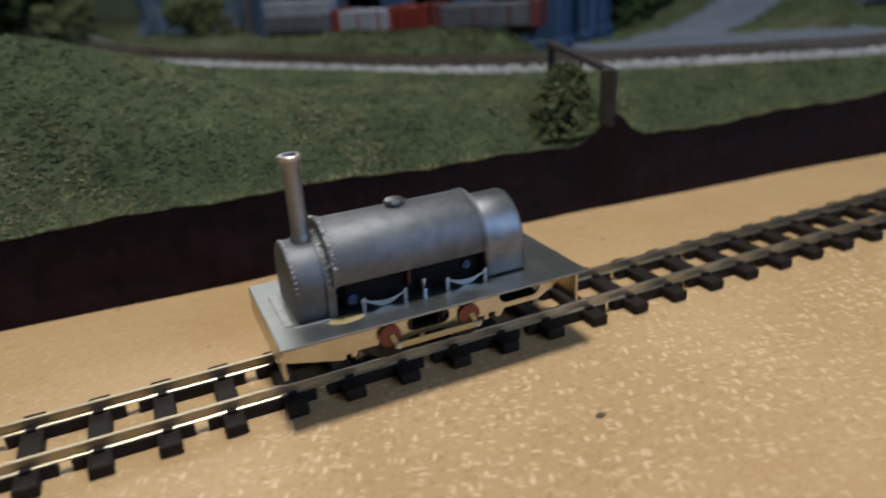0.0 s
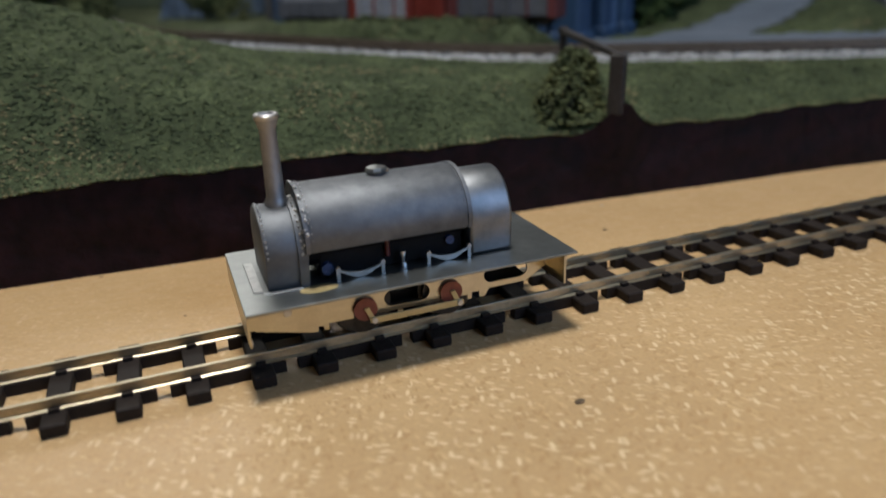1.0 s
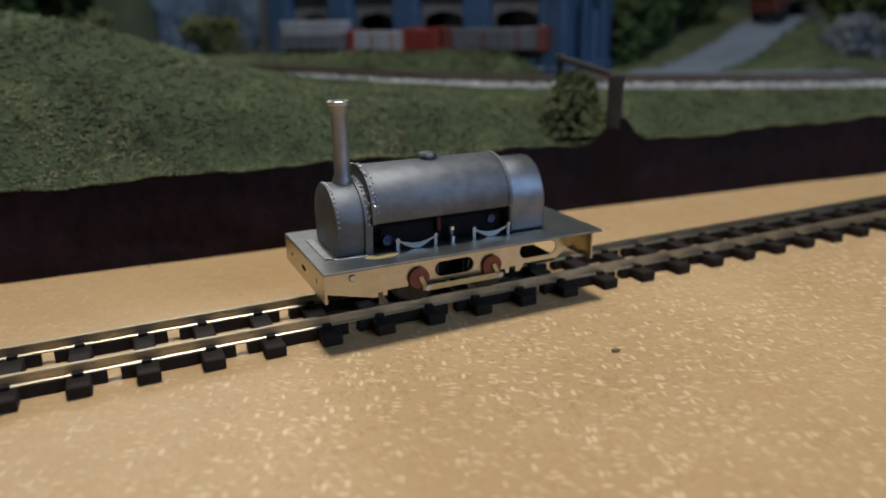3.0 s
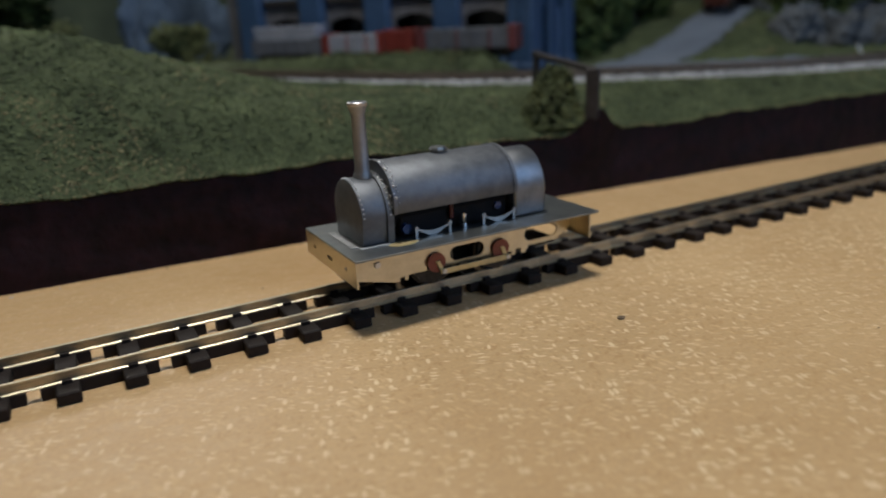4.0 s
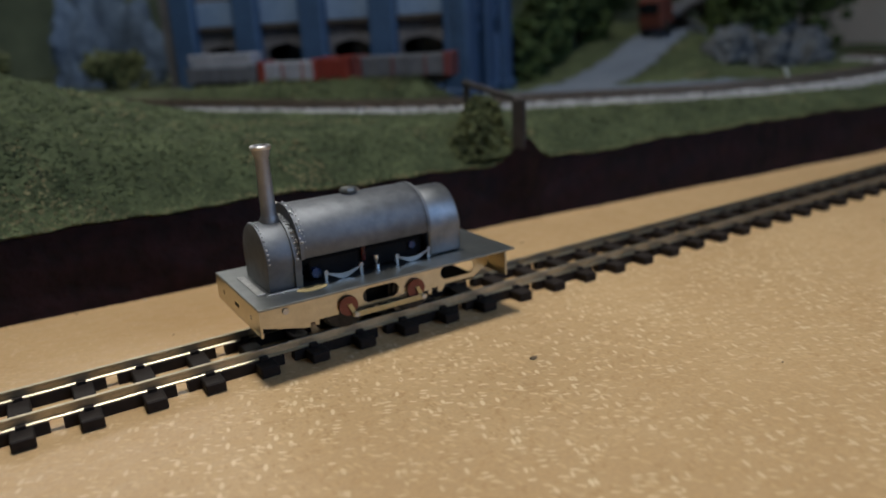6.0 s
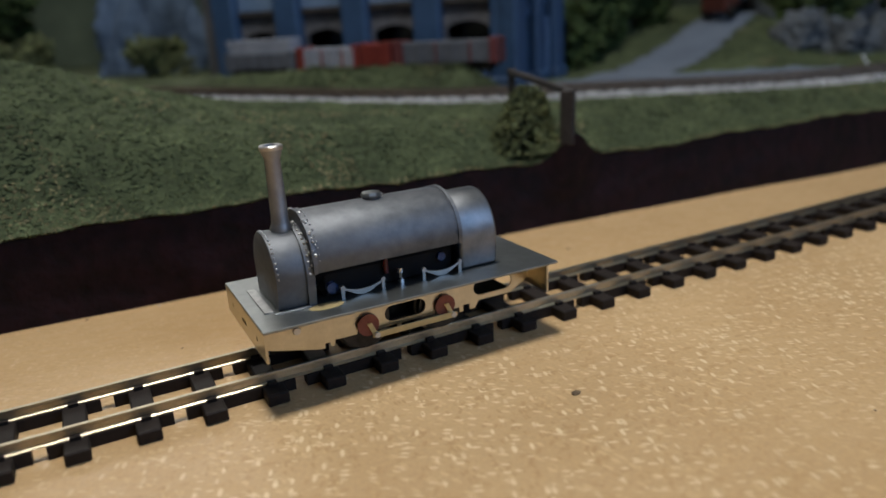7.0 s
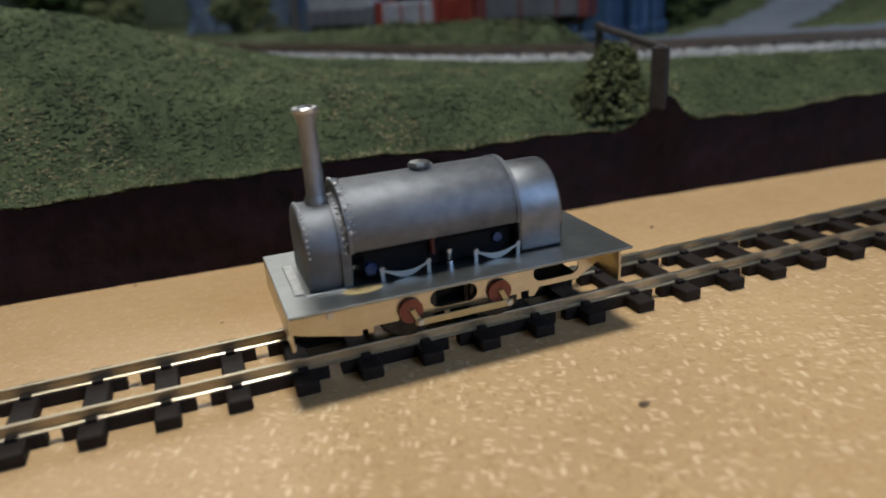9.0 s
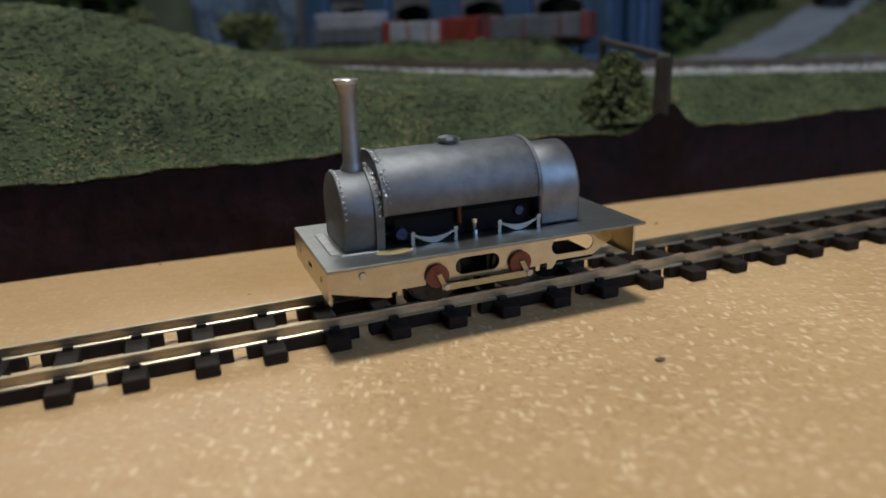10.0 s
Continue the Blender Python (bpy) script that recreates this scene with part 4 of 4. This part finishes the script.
def leafy(name, label, category, centre, size, count, leaf, mat, seed, trunk=None):
    """A plant of many small clumps on a few stems."""
    rng = random.Random(seed)
    base = (centre[0], centre[1], centre[2])
    ob = thing(name, base, label, category)
    places, sizes = [], []
    lobes = [(rng.uniform(-0.55, 0.55), rng.uniform(-0.55, 0.55), rng.uniform(0.25, 0.85), rng.uniform(0.35, 0.6)) for _ in range(9)]
    for _ in range(count):
        lx, ly, lz, lr = rng.choice(lobes)
        d = Vector((rng.gauss(0, 1), rng.gauss(0, 1), rng.gauss(0, 1))).normalized() * lr * rng.uniform(0.55, 1.05)
        z = max(0.02, lz + d.z * 0.8)
        places.append(((lx + d.x) * size[0], (ly + d.y) * size[1], z * size[2]))
        sizes.append(leaf * rng.uniform(0.5, 1.4))
    v, f = clumps(places, sizes, None, rng)
    crown = new("crown", raw_mesh("crown", v, f, mat))
    crown.parent = ob
    for k in range(trunk or 3):
        lx, ly, lz, lr = lobes[k]
        part("stem", lathe([(0.022 * size[2] + 0.3, 0), (0.008 * size[2] + 0.2, 1.0)], (0, 0, 0), steps=7), TIMBER, ob)
        st = ob.children[-1]
        st.scale = (1, 1, lz * size[2])
        st.matrix_basis = Matrix.Translation((0, 0, 0)) @ Vector((lx * size[0], ly * size[1], lz * size[2])).to_track_quat("Z", "Y").to_matrix().to_4x4() @ Matrix.Diagonal((1, 1, lz * size[2], 1))
    return ob


def leaning_bush():
    """A ragged cone of foam foliage slumped against the fence, in drooping tufts."""
    rng = random.Random(21)
    cx, cy = 121.0, 85.0
    z0 = land(cx, cy) - 1.5
    ob = thing("bush", (cx, cy, z0), "olive green foam bush slumped against the broken fence", "bush")
    places, sizes = [], []
    for _ in range(230):
        h = rng.random() ** 1.15
        a = rng.uniform(0, 2 * math.pi)
        reach = (1.0 - 0.80 * h) * rng.uniform(0.70, 1.10)
        tx, ty, tz = 14.0 * reach * math.cos(a) + 7.5 * h, 12.0 * reach * math.sin(a) + 6 * h, 26.0 * h + rng.uniform(0, 2)
        out = Vector((math.cos(a), math.sin(a), -0.75))
        for k in range(15):
            t = k / 14
            places.append((tx + out.x * 4.2 * t + rng.gauss(0, 0.75), ty + out.y * 4.2 * t + rng.gauss(0, 0.75), max(0.3, tz + out.z * 4.2 * t + rng.gauss(0, 0.6))))
            sizes.append((1.35 - 0.6 * t) * rng.uniform(0.6, 1.25))
    v, f = clumps(places, sizes, None, rng)
    crown = new("crown", raw_mesh("crown", v, f, LEAF))
    crown.parent = ob
    for x, y, h in ((4.5, 4, 19), (-3, 2, 11), (2, -5, 12)):
        part("stem", lathe([(0.9, 0), (0.3, h)], (x * 0.4 + cx, y * 0.4 + cy, z0), steps=7), TIMBER, ob)
    return ob


def stem_fix():
    """Stems are made about the world's origin; bring their meshes back to it."""
    for o in scene.objects:
        if o.name.startswith("stem") and o.parent and o.parent != slumped:
            off = root_place(o.parent) * MM
            for v in o.data.vertices:
                v.co += off


slumped = leaning_bush()
leafy("bush", "low green bush by the rock outcrop", "bush", (24, 512, land(24, 512) - 1), (32, 18, 30), 700, 3.2, LEAF, 22)
leafy("bush", "low green bush beside the far track", "bush", (-76, 560, land(-76, 560) - 1), (28, 18, 48), 600, 3.4, LEAF, 23)
for i, (x, y, w, h) in enumerate(((360, 350, 34, 50), (405, 365, 40, 64), (455, 385, 44, 70), (520, 420, 52, 84), (600, 470, 60, 100))):
    leafy("shrub", "dark green hedge shrub along the road", "shrub", (x, y, land(x, y) - 2), (w, w * 0.7, h), 600, 5.5, DARK_LEAF, 30 + i)
for i, (x, y, w, h) in enumerate(((575, 268, 40, 105), (640, 300, 56, 140), (720, 400, 66, 170), (800, 430, 70, 180), (905, 420, 80, 200), (-120, 760, 70, 110))):
    leafy("tree", "dark leafy model tree behind the rocks", "tree", (x, y, land(x, y) - 2), (w, w * 0.8, h), 800, 8.0, DARK_LEAF, 50 + i, trunk=5)
stem_fix()


def lorry():
    z = land(530, 327) + 2.0
    ob = thing("flatbed_lorry", (530, 327, z), "orange red flatbed lorry parked on the hill road", "lorry")
    d = Vector((0.97, 0.24, 0.0)).normalized()
    turn = Matrix.Translation((530, 327, z)) @ Matrix.Rotation(math.atan2(d.y, d.x), 4, "Z") @ Matrix.Rotation(radians(-13), 4, "Y") @ Matrix.Scale(1.3, 4)

    def put(name, bm, mat, label=""):
        bmesh.ops.transform(bm, matrix=turn, verts=bm.verts)
        return part(name, bm, mat, ob, label)

    cab = put("cab", box(-22, -2, -10, 10, 6, 29, bevel=2.0), ORANGE_RED, "orange red cab")
    bm = box(-22.4, -21.6, -8, 8, 18, 26)
    bmesh.ops.transform(bm, matrix=turn, verts=bm.verts)
    part("windscreen", bm, GLASS_AND_SHADE, cab)
    put("chassis", box(-20, 62, -5, 5, 5, 9), TIMBER)
    put("flatbed", box(0, 62, -10.5, 10.5, 10, 13, bevel=0.5), WAGON_GREY, "long grey load bed")
    for x in (-14, 16, 48):
        for y in (-9, 9):
            put("wheel", lathe([(2.0, y - 2), (5.0, y - 2), (5.4, y - 1.4), (5.4, y + 1.4), (5.0, y + 2), (2.0, y + 2)], (x, 0, 5.4), axis="y", steps=18), IRON, "dark rubber wheel")


lorry()

z0 = land(446, 132)
solo("marker_stake", beam((449, 132, z0 - 1), (441, 134, z0 + 10), 1.5, 1.5), WHITE_PAINT, "small white leaning marker stake in the grass", "stake", base=(446, 132, z0))


def crumbs():
    for name, label, pts in (("crumb", "tiny dark crumb lying on the board", ((41.6, -51.9, 1.5), (110.3, 39.1, 0.9), (249.3, -41.8, 1.1), (-38, 34, 0.5), (208, 44, 0.5), (330, -70, 0.7), (92, -95, 0.5))),):
        for x, y, r in pts:
            bm = bmesh.new()
            bmesh.ops.create_icosphere(bm, subdivisions=1, radius=r * 0.62)
            for v in bm.verts:
                v.co = Vector((x + v.co.x * 1.6, y + v.co.y, 0.25 * r + v.co.z * 0.35))
            solo(name, bm, SPECK, label, "crumb", base=(x, y, 0), group="crumbs on the board")


crumbs()


def chips():
    rng = random.Random(17)
    for i in range(26):
        x = rng.uniform(-160, 420)
        y = bank_foot(x) - abs(rng.gauss(0, 1)) * 3.0 - 0.9
        r = rng.uniform(0.22, 0.55)
        bm = bmesh.new()
        bmesh.ops.create_icosphere(bm, subdivisions=1, radius=r)
        for v in bm.verts:
            v.co = Vector((x + v.co.x * rng.uniform(0.8, 2.0), y + v.co.y, 0.3 * r + v.co.z * 0.5))
        solo("grit", bm, STONE if i % 3 else SPECK, "tiny grain of grit at the foot of the bank", "grit", base=(x, y, 0), group="grit along the bank")


chips()

solo("backdrop", box(-900, 1500, 1010, 1020, 0, 330), BACKSCENE, "dim painted green backscene", "backdrop", kind="structure")
